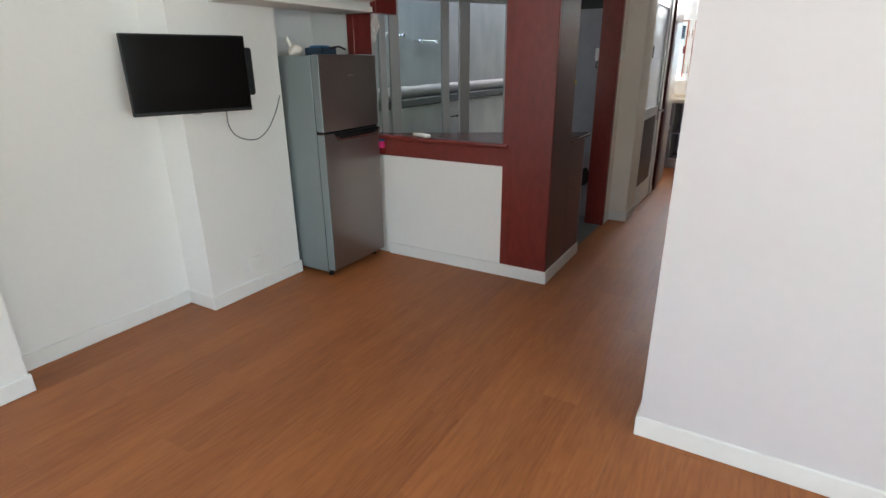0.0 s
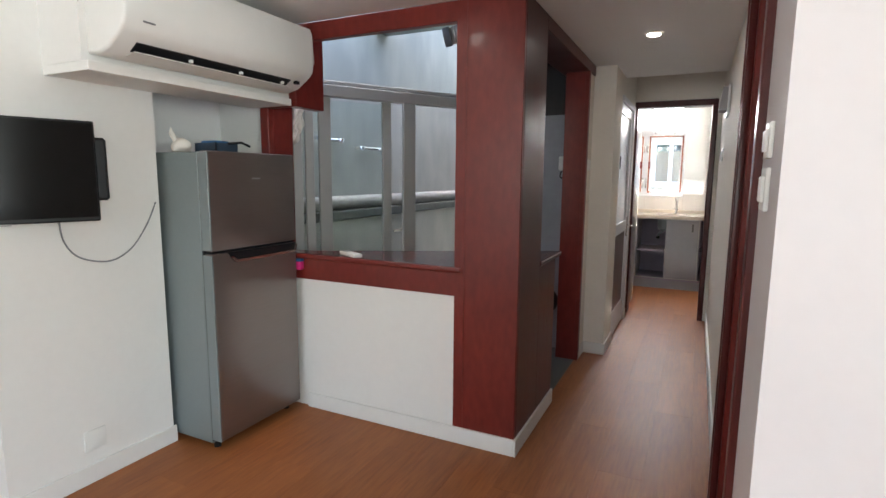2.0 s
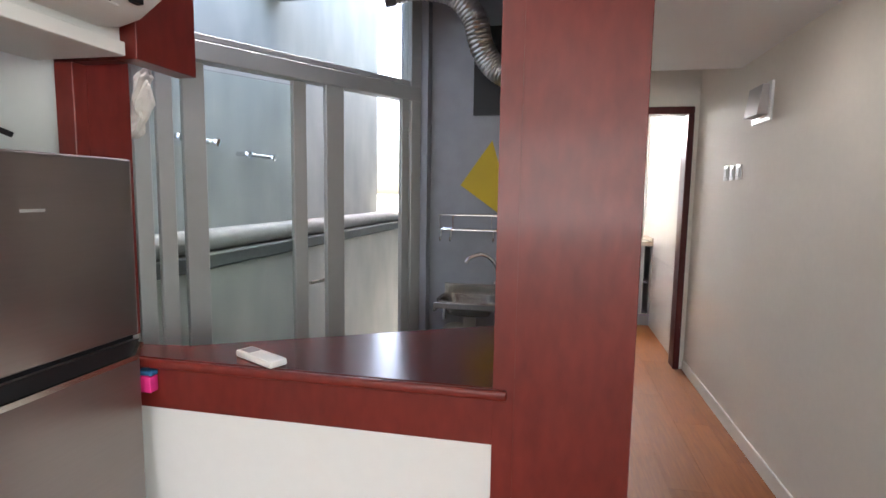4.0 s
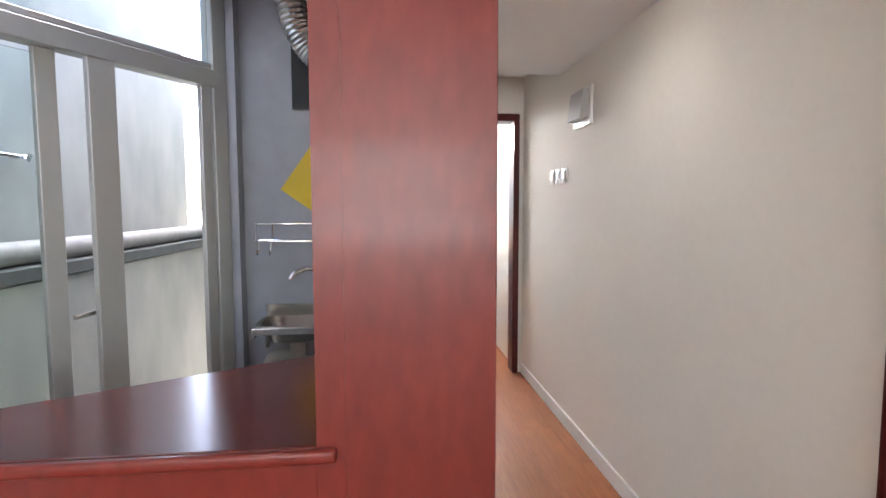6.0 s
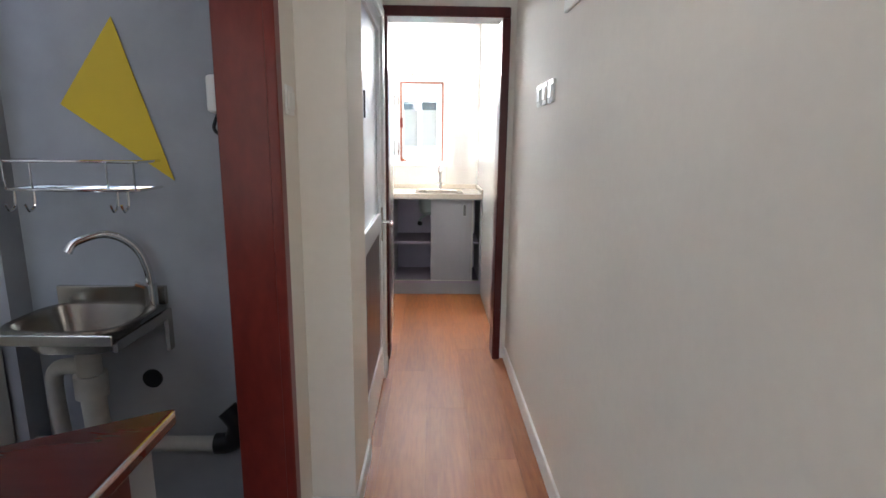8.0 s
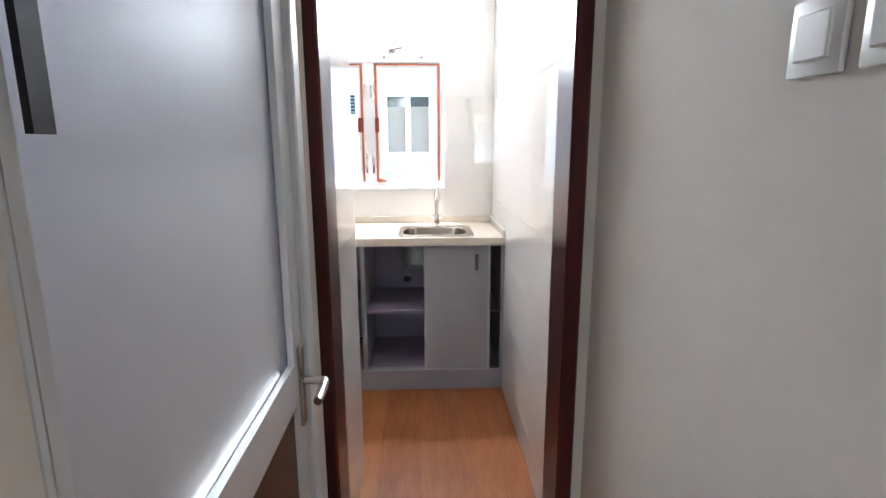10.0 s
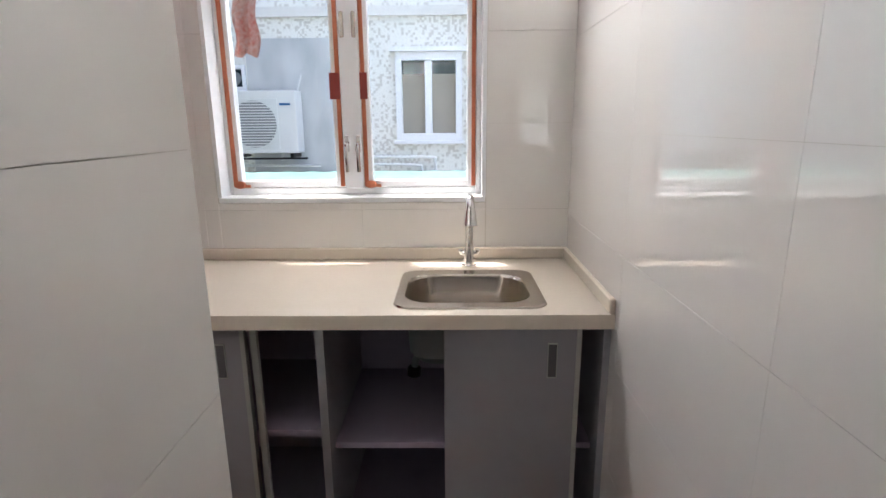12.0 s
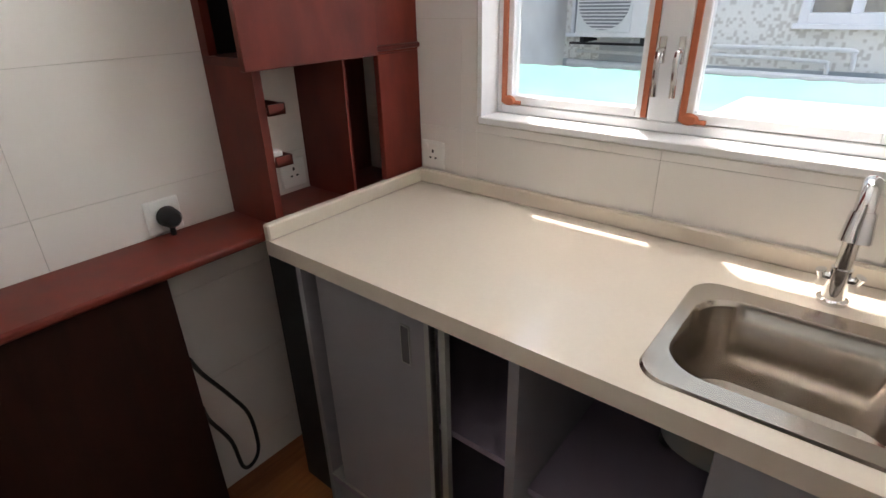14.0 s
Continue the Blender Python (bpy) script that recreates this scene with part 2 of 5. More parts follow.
def tube(bm, points, radius, sides=10, cap=True):
    """A round bar along a line of points; radius is one number or one for each point."""
    pts = [Vector(p) for p in points]
    radii = radius if isinstance(radius, (list, tuple)) else [radius] * len(pts)
    rings, side = [], None
    for i, p in enumerate(pts):
        d = (pts[min(i + 1, len(pts) - 1)] - pts[max(i - 1, 0)]).normalized()
        if side is None:
            side = d.orthogonal().normalized()
        side = (side - d * side.dot(d)).normalized()
        up = d.cross(side)
        rings.append([bm.verts.new(p + radii[i] * (math.cos(a) * side + math.sin(a) * up)) for a in (2 * math.pi * k / sides for k in range(sides))])
    for a, b in zip(rings, rings[1:]):
        for k in range(sides):
            bm.faces.new((a[k], a[(k + 1) % sides], b[(k + 1) % sides], b[k]))
    if cap:
        bm.faces.new(rings[0][::-1])
        bm.faces.new(rings[-1])
    return bm


def smooth_line(points, steps=6):
    """Catmull-Rom points through the given ones."""
    p = [Vector(q) for q in points]
    p = [p[0]] + p + [p[-1]]
    out = []
    for i in range(1, len(p) - 2):
        for k in range(steps):
            t = k / steps
            out.append(0.5 * (2 * p[i] + (p[i + 1] - p[i - 1]) * t + (2 * p[i - 1] - 5 * p[i] + 4 * p[i + 1] - p[i + 2]) * t * t + (3 * p[i] - p[i - 1] - 3 * p[i + 1] + p[i + 2]) * t ** 3))
    return out + [p[-2]]


def to_mesh(name, bm, mat, smooth=False):
    bmesh.ops.recalc_face_normals(bm, faces=bm.faces)
    me = bpy.data.meshes.new(name)
    bm.to_mesh(me)
    bm.free()
    me.materials.append(mat)
    if smooth:
        me.shade_smooth()
        me.set_sharp_from_angle(angle=radians(35))
    return me


def structure(name, bm, mat, label, category):
    return tagged(new(name, to_mesh(name, bm, mat)), label, category, "", "structure")


def thing(name, base, label, category, group="", kind=""):
    """An Empty at the base of a thing."""
    ob = new(name)
    ob.empty_display_size = 0.05
    ob.matrix_world = pose(*base)
    return tagged(ob, label, category, group, kind)


def part(name, bm, mat, parent, label="", smooth=False):
    ob = new(name, to_mesh(name, bm, mat, smooth))
    root, m = parent, Matrix.Identity(4)
    while root is not None:
        m = root.matrix_basis.copy() if root.parent is None else m
        root = root.parent
    ob.parent = parent
    ob.matrix_parent_inverse = m.inverted() if parent.parent is None else Matrix.Identity(4)
    if label:
        ob["label"] = label
    return ob


def whole(name, bm, mat, label, category, group="", kind="", smooth=False):
    return tagged(new(name, to_mesh(name, bm, mat, smooth)), label, category, group, kind)


def B(*a, bevel=0.0, segments=1):
    return box(bmesh.new(), *a, bevel=bevel, segments=segments)


def boxes(rows, bevel=0.0):
    bm = bmesh.new()
    for r in rows:
        box(bm, *r, bevel=bevel)
    return bm


# ---- the shell ----
LOW, HIGH = 2.12, 2.62          # lowered ceiling, living-room ceiling
XR = -0.235                     # corridor wall beside the entrance
KY = 6.024                      # kitchen doorway
BACK, KR, KL = 7.985, -0.255, -1.97   # kitchen walls
structure("floor", boxes([(-3.2, 2.6, -3.2, 3.05, -0.14, -0.008), (-1.125, 2.6, 3.05, 6.15, -0.14, -0.008), (-2.2, 2.6, 6.15, 8.2, -0.14, -0.008)]), GAP, "dark joint bed under the laminate floor", "floor")

structure("wall_left_bay", boxes([(-3.2, -2.90, 0.62, 1.575, 0, HIGH), (-3.2, -2.80, 0.62, 1.575, 2.03, HIGH)]), WALL, "white painted wall bay with a beam across its top", "wall")
structure("wall_left_end", B(-3.2, -2.69, -3.2, 0.62, 0, HIGH), WALL, "white painted wall end beside the bay", "wall")
structure("wall_left_pier", B(-3.2, -2.67, 1.575, 2.275, 0, HIGH), WALL, "white painted wall pier with a socket low down", "wall")
structure("wall_niche_back", boxes([(-3.2, -3.02, 2.275, 3.05, 0, HIGH), (-3.02, -2.64, 2.96, 3.05, 0, LOW)]), WALL, "white painted wall behind the fridge", "wall")
structure("wall_behind", boxes([(-2.69, -2.5, -3.2, -3.05, 0, HIGH), (0.1, 2.6, -3.2, -3.05, 0, HIGH), (-2.5, 0.1, -3.2, -3.05, 0, 0.85), (-2.5, 0.1, -3.2, -3.05, 2.15, HIGH)]), WALL, "white painted living-room wall with a wide window opening", "wall")
structure("wall_east", boxes([(2.45, 2.6, -3.05, -1.9, 0, HIGH), (2.45, 2.6, 0.5, 1.69, 0, HIGH), (2.45, 2.6, -1.9, 0.5, 0, 0.85), (2.45, 2.6, -1.9, 0.5, 2.15, HIGH)]), WALL, "white painted living-room wall with a window opening", "wall")
structure("wall_entrance_side", B(-0.262, 2.6, 1.69, 1.99, 0, HIGH), LILAC, "pale lilac painted wall end with a row of switches", "wall")
structure("wall_entrance_head", B(-0.235, 0.05, 1.99, 2.96, 2.06, HIGH), WALL, "white painted wall over the entrance door", "wall")
structure("wall_corridor_right", boxes([(XR, 0.05, 2.96, 6.3, 0, 2.7), (-0.15, 0.05, 2.925, 2.96, 0, 2.06)]), CREAM, "cream painted corridor wall", "wall")
structure("ceiling_living", B(-3.2, 2.6, -3.2, 1.83, HIGH, HIGH + 0.1), CEIL, "white flat living-room ceiling", "ceiling")
structure("ceiling_low", boxes([(-3.2, 0.05, 1.83, 2.9, LOW, HIGH + 0.1), (-1.12, 0.05, 2.9, 5.15, LOW, 2.7)]), CEIL, "white lowered ceiling over fridge and corridor", "ceiling")
structure("ceiling_corridor_end", B(-1.12, 0.05, 5.15, 6.3, 2.32, 2.7), CEIL, "white ceiling by the kitchen door", "ceiling")
structure("wall_corridor_left", B(-1.12, -0.956, 4.61, 4.98, 0, 2.4), CREAM, "cream painted corridor wall beside the bathroom door", "wall")
structure("wall_bathroom_head", B(-1.12, -0.956, 4.98, 5.78, 1.97, 2.4), CREAM, "cream painted wall over the bathroom door", "wall")
structure("wall_corridor_end", boxes([(-1.12, -0.956, 5.78, 5.86, 0, 2.4), (-1.12, -1.01, 5.86, 6.3, 0, 2.4)]), CREAM, "cream painted wall between bathroom and kitchen doors", "wall")
structure("wall_kitchen_door", boxes([(-1.01, XR, KY, KY + 0.12, 2.03, 2.4), (-0.272, XR, KY, KY + 0.12, 0, 2.03)]), CREAM, "cream painted wall over the kitchen doorway", "wall")
# kitchen
structure("wall_kitchen_right", B(KR, 0.05, KY + 0.12, 8.2, 0, 2.5), GROUT, "grouted wall behind white tiles", "wall")
# last two boxes: overhang added out of view to trim the sun strip
structure("wall_kitchen_back", boxes([(-2.2, -1.51, BACK, 8.2, 0, 2.5), (-0.556, KR, BACK, 8.2, 0, 2.5), (-1.51, -0.556, BACK, 8.2, 0, 1.10), (-1.51, -0.556, BACK, 8.2, 2.32, 2.5), (-2.2, -1.22, 8.2, 8.35, 2.45, 2.6), (-1.22, 0.2, 8.2, 8.31, 2.45, 2.6)]), GROUT, "grouted wall round the kitchen window with an added unseen overhang", "wall")
structure("wall_kitchen_left", B(-2.2, KL, 6.2, BACK, 0, 2.5), GROUT, "grouted wall behind white tiles", "wall")
structure("wall_kitchen_passage", boxes([(-1.12, -0.972, KY + 0.12, 6.715, 0, 2.5), (-2.2, -1.12, 6.15, 6.3, 0, 2.5)]), GROUT, "grouted wall between passage and worktop", "wall")
structure("ceiling_kitchen", B(-2.2, 0.05, KY + 0.12, 8.2, 2.5, 2.6), CEIL, "white kitchen ceiling", "ceiling")
# wet room
structure("wall_wet_back", boxes([(-1.98, -1.12, 4.61, 4.75, 0, 2.6), (-2.07, -1.98, 4.52, 4.75, 0, 2.6)]), GREYWALL, "grey painted wet-room wall with patches", "wall")
structure("wall_stub", B(-1.13, -1.108, 4.432, 4.61, 0, 2.12), CREAM, "cream painted wall end beside the wet-room doorway", "wall")
structure("wall_wet_side", B(-1.262, -1.13, 4.41, 4.61, 0, 2.5), GREYWALL, "grey painted wet-room wall end", "wall")
structure("ceiling_wet", boxes([(-2.2, -1.12, 2.93, 4.75, 2.55, 2.65), (-1.2, -1.1, 2.93, 4.61, 2.12, 2.55)]), GREYWALL, "grey wet-room ceiling", "ceiling")
structure("wall_bathroom_outer", B(-2.2, -2.07, 4.75, 8.2, 0, 3.2), CONCRETE, "stained concrete outer wall", "wall")
# wall carried up to 11 m, beyond view, to block sun and sky
structure("wall_light_well", boxes([(-3.4, -3.22, 3.05, 7.3, -0.3, 11.0), (-3.22, -2.9, 3.05, 7.7, -0.3, 0.98)]), STREAKED, "stained concrete light-well wall with a ledge", "wall")
structure("beam_light_well", B(-3.22, -2.2, 4.95, 5.2, 2.68, 2.95), CONCRETE, "stained concrete beam across the light well", "beam")
# added mass, placed to keep sun out of the hatch and corridor
structure("backdrop_building", B(-7.0, -6.4, -4.0, 8.0, -0.3, 9.5), RENDERED, "plain pale block added beyond the light well to stop sun", "building")
structure("ground", B(-400, 400, -400, 400, -0.5, -0.3), CONCRETE, "pale concrete ground", "ground")

# ---- woodwork of the hatch ----
hatch = thing("serving_hatch", (-1.9, 2.9, 0), "red mahogany serving hatch with a white panel below", "hatch", "", "structure")
part("front_panel", B(-2.6, -1.42, 2.912, 2.95, 0.0, 0.752), WALL, hatch, "white painted panel")
part("bottom_rail", B(-2.6, -1.42, 2.905, 2.945, 0.752, 0.868, bevel=0.002), WOOD, hatch)
part("top_rail", B(-2.375, -1.42, 2.905, 2.95, 2.03, LOW, bevel=0.002), WOOD, hatch)
part("corner_block", B(-2.44, -2.375, 2.905, 3.14, 1.70, LOW, bevel=0.002), WOOD, hatch)
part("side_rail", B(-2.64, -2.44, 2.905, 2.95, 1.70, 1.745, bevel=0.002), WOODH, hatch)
part("side_post", B(-2.64, -2.58, 2.905, 2.95, 0.868, 1.70, bevel=0.002), WOOD, hatch)
part("side_lining", B(-2.60, -2.58, 2.95, 3.10, 0.9, 1.745), WOOD, hatch)
part("ledge", prism(bmesh.new(), [(-2.6, 2.9055), (-1.392, 2.9055), (-1.392, 3.28), (-1.097, 3.28), (-1.097, 3.73), (-2.35, 3.02), (-2.6, 3.0)], 0.868, 0.896, bevel=0.004), LEDGE, hatch, "dark polished ledge with an angled back edge")
part("nosing", B(-2.6, -1.386, 2.886, 2.905, 0.870, 0.8955, bevel=0.007, segments=3), WOOD, hatch, "rounded red front lip", True)
# dark door wood paints the shade on the end panel
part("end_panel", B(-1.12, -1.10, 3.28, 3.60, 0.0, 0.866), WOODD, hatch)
part("edge_strip", B(-1.0975, -1.0945, 3.285, 3.72, 0.886, 0.8945), CHROME, hatch, "thin shiny edge strip")
pillar = thing("wood_pillar", (-1.26, 3.08, 0), "red mahogany clad pillar at the corridor corner", "pillar", "", "structure")
part("front_board", B(-1.42, -1.10, 2.905, 2.93, 0.0, LOW, bevel=0.002), WOOD, pillar)
part("edge_stile", B(-1.421, -1.370, 2.9025, 2.91, 0.001, LOW - 0.001), WOOD, pillar)
# browner wood, with the side's shade put into its colour
part("side_board", B(-1.125, -1.10, 2.93, 3.28, 0.0, LOW, bevel=0.003), WOODD, pillar, "browner side board, darkened for its shade")
part("inner_board", B(-1.42, -1.395, 2.93, 3.28, 0.0, LOW), WOOD, pillar)
part("back_board", B(-1.395, -1.125, 3.255, 3.28, 0.0, LOW), WOOD, pillar)
wet_frame = thing("wet_room_frame", (-1.2, 4.5, 0), "red mahogany lining of the wet-room doorway", "door frame", "", "structure")
part("jamb", B(-1.262, -1.115, 4.385, 4.41, 0.0, 2.07, bevel=0.003), WOOD, wet_frame)
part("casing", B(-1.13, -1.10, 4.383, 4.432, 0.0, 2.07, bevel=0.003), WOOD, wet_frame)
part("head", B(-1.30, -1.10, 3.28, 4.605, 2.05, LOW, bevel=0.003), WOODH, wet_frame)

# ---- doors and frames ----
kd = thing("door_frame", (-0.62, KY, 0), "dark red wooden frame of the kitchen doorway", "door frame", "", "structure")
part("jamb", B(-1.004, -0.945, KY - 0.025, KY + 0.14, 0, 1.985, bevel=0.006), WOODD, kd)
part("jamb", B(-0.316, -0.270, KY - 0.025, KY + 0.14, 0, 1.985, bevel=0.006), WOODD, kd)
part("head", B(-1.004, -0.270, KY - 0.025, KY + 0.14, 1.985, 2.04, bevel=0.006), WOODD, kd)

bd = thing("bathroom_door", (-0.96, 5.38, 0), "closed white bathroom door with frosted glass over a brown panel", "door", "", "structure")
part("frame_post", B(-1.0, -0.957, 4.98, 4.995, 0, 1.97, bevel=0.004), WHITEFRAME, bd)
part("frame_post", B(-1.0, -0.945, 5.73, 5.78, 0, 1.97, bevel=0.004), WHITEFRAME, bd)
part("frame_head", B(-1.0, -0.945, 4.995, 5.73, 1.92, 1.97, bevel=0.004), WHITEFRAME, bd)
leaf = part("leaf", boxes([(-0.995, -0.96, 4.997, 5.012, 0.01, 1.915), (-0.995, -0.96, 5.655, 5.725, 0.01, 1.915), (-0.995, -0.96, 5.012, 5.655, 0.01, 0.22), (-0.995, -0.96, 5.012, 5.655, 0.86, 0.95), (-0.995, -0.96, 5.012, 5.655, 1.84, 1.915)]), WHITEFRAME, bd)
part("pane", B(-0.982, -0.974, 5.012, 5.655, 0.95, 1.84), FROST, leaf, "frosted glass pane")
part("lower_panel", B(-0.985, -0.968, 5.012, 5.655, 0.22, 0.86), DOORDARK, leaf, "dark brown lower panel")
for my in (5.785, 5.808, 5.835):
    part("moulding", tube(bmesh.new(), [(-0.954, my, 0.086), (-0.954, my, 1.97)], 0.008, 10), CREAM, bd, "cream painted moulding", True)
part("hinge", B(-0.958, -0.952, 5.018, 5.04, 1.40, 1.50), DARKIRON, bd, "dark hinge")
lever = bmesh.new()
tube(lever, smooth_line([(-0.96, 5.69, 0.90), (-0.915, 5.69, 0.90), (-0.905, 5.675, 0.90), (-0.905, 5.60, 0.898)]), 0.009)
box(lever, -0.96, -0.952, 5.675, 5.705, 0.80, 0.98, bevel=0.003)
part("handle", lever, STEEL, bd, "steel lever handle on a long plate", True)

ed = thing("entrance_frame", (-0.2, 2.5, 0), "dark red moulded frame of the entrance doorway with strike plates", "door frame", "", "structure")
casing = bmesh.new()
for k, (d, w) in enumerate(((0.030, 0.018), (0.018, 0.022), (0.026, 0.026))):
    y0 = 2.962 - sum(v for _, v in ((0.030, 0.018), (0.018, 0.022), (0.026, 0.026))[:k])
    box(casing, XR - d, XR + 0.002, y0 - w, y0, 0, 2.11, bevel=0.005, segments=2)
part("casing", casing, WOODD, ed, smooth=True)
part("jamb", boxes([(XR, -0.15, 2.862, 2.895, 0, 2.06), (-0.175, -0.15, 2.85, 2.862, 0, 2.06)], bevel=0.003), WOOD, ed)
part("strike_plate", boxes([(-0.215, -0.185, 2.857, 2.863, 0.985, 1.035), (-0.208, -0.192, 2.857, 2.863, 1.10, 1.12)], bevel=0.001), STEEL, ed, "worn metal strike plates")
part("casing", B(XR - 0.044, XR + 0.002, 1.992, 2.045, 0, 2.11, bevel=0.005, segments=2), WOODD, ed)
part("jamb", B(XR, -0.15, 2.01, 2.045, 0, 2.06), WOOD, ed)
part("casing", B(XR - 0.026, XR + 0.002, 2.045, 2.90, 2.055, 2.11, bevel=0.005), WOODD, ed)
part("plaster_reveal", B(-0.15, -0.062, 2.868, 2.925, 0, 2.06), CREAM, ed, "cream plastered reveal")
gate = thing("iron_gate", (-0.03, 2.45, 0), "black iron gate frame outside the entrance", "gate", "", "structure")
part("post", B(-0.06, 0.0, 2.865, 2.925, 0.0, 2.1, bevel=0.004), DARKIRON, gate)
part("post", B(-0.06, 0.0, 2.0, 2.05, 0.0, 2.1, bevel=0.004), DARKIRON, gate)
part("latch", B(-0.068, -0.058, 2.845, 2.866, 0.93, 1.0, bevel=0.003), DARKIRON, gate)
structure("wall_lobby", boxes([(0.0, 0.05, 2.90, 2.96, 0, 2.7), (0.9, 1.0, 1.99, 3.6, 0, 2.7), (0.05, 1.0, 3.5, 3.6, 0, 2.7)]), CREAM, "cream lobby wall seen past the entrance", "wall")
structure("ceiling_lobby", B(0.05, 1.0, 1.99, 3.6, 2.6, 2.7), CEIL, "white lobby ceiling", "ceiling")

# ---- skirting ----
SK = 0.085
runs = [("recess", (-2.90, -2.888, 0.632, 1.563)), ("recess", (-2.90, -2.67, 1.563, 1.575)), ("recess", (-2.90, -2.69, 0.62, 0.632)), ("pier", (-2.67, -2.658, 1.563, 2.287)), ("pier", (-2.69, -2.678, -3.05, 0.632)),
        ("hatch", (-2.34, -1.10, 2.892, 2.905)), ("pillar", (-1.10, -1.087, 2.892, 3.60)), ("entrance", (-0.274, 2.45, 1.676, 1.69)), ("entrance", (-0.274, -0.262, 1.69, 1.992)),
        ("corridor", (XR - 0.012, XR, 2.962, KY - 0.025)), ("stub", (-1.10, -0.944, 4.597, 4.61)), ("stub", (-1.112, -1.10, 4.385, 4.61)), ("stub", (-0.956, -0.944, 4.61, 4.98)), ("stub", (-0.956, -0.944, 5.78, 5.86)), ("stub", (-1.01, -0.998, 5.86, KY - 0.025)), ("stub", (-1.01, -0.956, 5.86, 5.872))]
for _, (x0, x1, y0, y1) in runs:
    structure("baseboard", B(x0, x1, y0, y1, 0, SK, bevel=0.003), SKIRT, "white painted skirting board", "baseboard")

# ---- ceiling lamps ----
down = thing("downlight", (-1.57, 2.31, LOW), "small round recessed ceiling light, switched on", "ceiling light", "recessed ceiling lights")
ring = bmesh.new()
bmesh.ops.create_cone(ring, cap_ends=True, segments=28, radius1=0.040, radius2=0.052, depth=0.008, matrix=Matrix.Translation((-1.57, 2.31, LOW - 0.004)))
part("rim", ring, PLASTIC, down, "", True)
disc = bmesh.new()
bmesh.ops.create_cone(disc, cap_ends=True, segments=24, radius1=0.034, radius2=0.034, depth=0.004, matrix=Matrix.Translation((-1.57, 2.31, LOW - 0.0095)))
part("lens", disc, LAMP_ON, down, "glowing lens")
copy_thing(down, pose(-0.66, 3.84, LOW))
for lx, ly in ((-1.57, 2.31), (-0.66, 3.84)):
    spot = new("downlight_beam", bpy.data.lights.new("downlight_beam", "SPOT"))
    spot.data.energy, spot.data.spot_size, spot.data.spot_blend, spot.data.shadow_soft_size, spot.data.color = 0.6, radians(168), 1.0, 0.035, (1.0, 0.97, 0.93)
    spot.location = (lx, ly, LOW - 0.03)

# ---- fridge ----
fridge = thing("fridge", (-2.65, 2.58, 0), "two-door fridge with brushed steel doors and grey sides", "fridge")
part("body", B(-2.95, -2.43, 2.302, 2.858, 0.03, 1.432, bevel=0.006, segments=2), FRSIDE, fridge)
part("gasket", B(-2.431, -2.417, 2.304, 2.856, 0.045, 1.424), BLACK, fridge)
ud = part("upper_door", B(-2.417, -2.365, 2.30, 2.86, 0.977, 1.437, bevel=0.008, segments=3), INOX, fridge, "", True)
part("edge_strip", B(-2.419, -2.361, 2.294, 2.304, 0.982, 1.432, bevel=0.002), FRSIDE, ud)
part("badge", B(-2.3655, -2.3645, 2.56, 2.615, 1.309, 1.316), LOGO, ud, "small pale badge")
ld = part("lower_door", B(-2.417, -2.365, 2.30, 2.86, 0.05, 0.965, bevel=0.008, segments=3), INOX, fridge, "", True)
part("edge_strip", B(-2.419, -2.361, 2.294, 2.304, 0.055, 0.96, bevel=0.002), FRSIDE, ld)
part("grip", B(-2.415, -2.377, 2.31, 2.85, 0.965, 0.977), BLACK, fridge, "dark gap between the doors")
TO_FACE = Matrix(((0, 0, 1, 0), (1, 0, 0, 0), (0, 1, 0, 0), (0, 0, 0, 1)))   # slab outline in x, y becomes y, z
pocket = prism(bmesh.new(), [(2.43, 0.925), (2.83, 0.925), (2.856, 0.9645), (2.385, 0.9645)], -2.3655, -2.3635)
pocket.transform(TO_FACE)
part("grip_pocket", pocket, BLACK, ld, "dark hand recess under the top edge")
lip = prism(bmesh.new(), [(2.40, 0.942), (2.43, 0.914), (2.835, 0.914), (2.857, 0.955), (2.848, 0.958), (2.826, 0.927), (2.436, 0.927), (2.41, 0.948)], -2.3655, -2.352)
lip.transform(TO_FACE)
part("pull", lip, STEEL, ld, "projecting steel pull lip")
for fx in (-2.9, -2.44):
    for fy in (2.34, 2.82):
        leg = bmesh.new()
        bmesh.ops.create_cone(leg, cap_ends=True, segments=14, radius1=0.018, radius2=0.016, depth=0.03, matrix=Matrix.Translation((fx, fy, 0.0155)))
        part("foot", leg, BLACK, fridge)
top_box = thing("plastic_basket", (-2.5, 2.45, 1.432), "small dark blue basket of odds and ends on the fridge", "basket")
bk = bmesh.new()
for r in ((-2.56, -2.42, 2.40, 2.405), (-2.56, -2.42, 2.525, 2.53), (-2.56, -2.555, 2.40, 2.53), (-2.425, -2.42, 2.40, 2.53)):
    box(bk, *r, 1.433, 1.478)
box(bk, -2.56, -2.42, 2.40, 2.53, 1.4325, 1.4365)
part("tray", bk, NAVY, top_box)
part("bundle", B(-2.545, -2.44, 2.415, 2.51, 1.437, 1.49, bevel=0.012, segments=2), BLUE, top_box, "blue packet", True)
part("handle", tube(bmesh.new(), [(-2.42, 2.47, 1.475), (-2.385, 2.52, 1.483), (-2.37, 2.56, 1.466)], 0.006), BLACK, top_box, "", True)
pp = bmesh.new()
bmesh.ops.create_icosphere(pp, subdivisions=3, radius=0.05, matrix=Matrix.LocRotScale((-2.585, 2.345, 1.462), None, (1.0, 0.8, 0.62)))
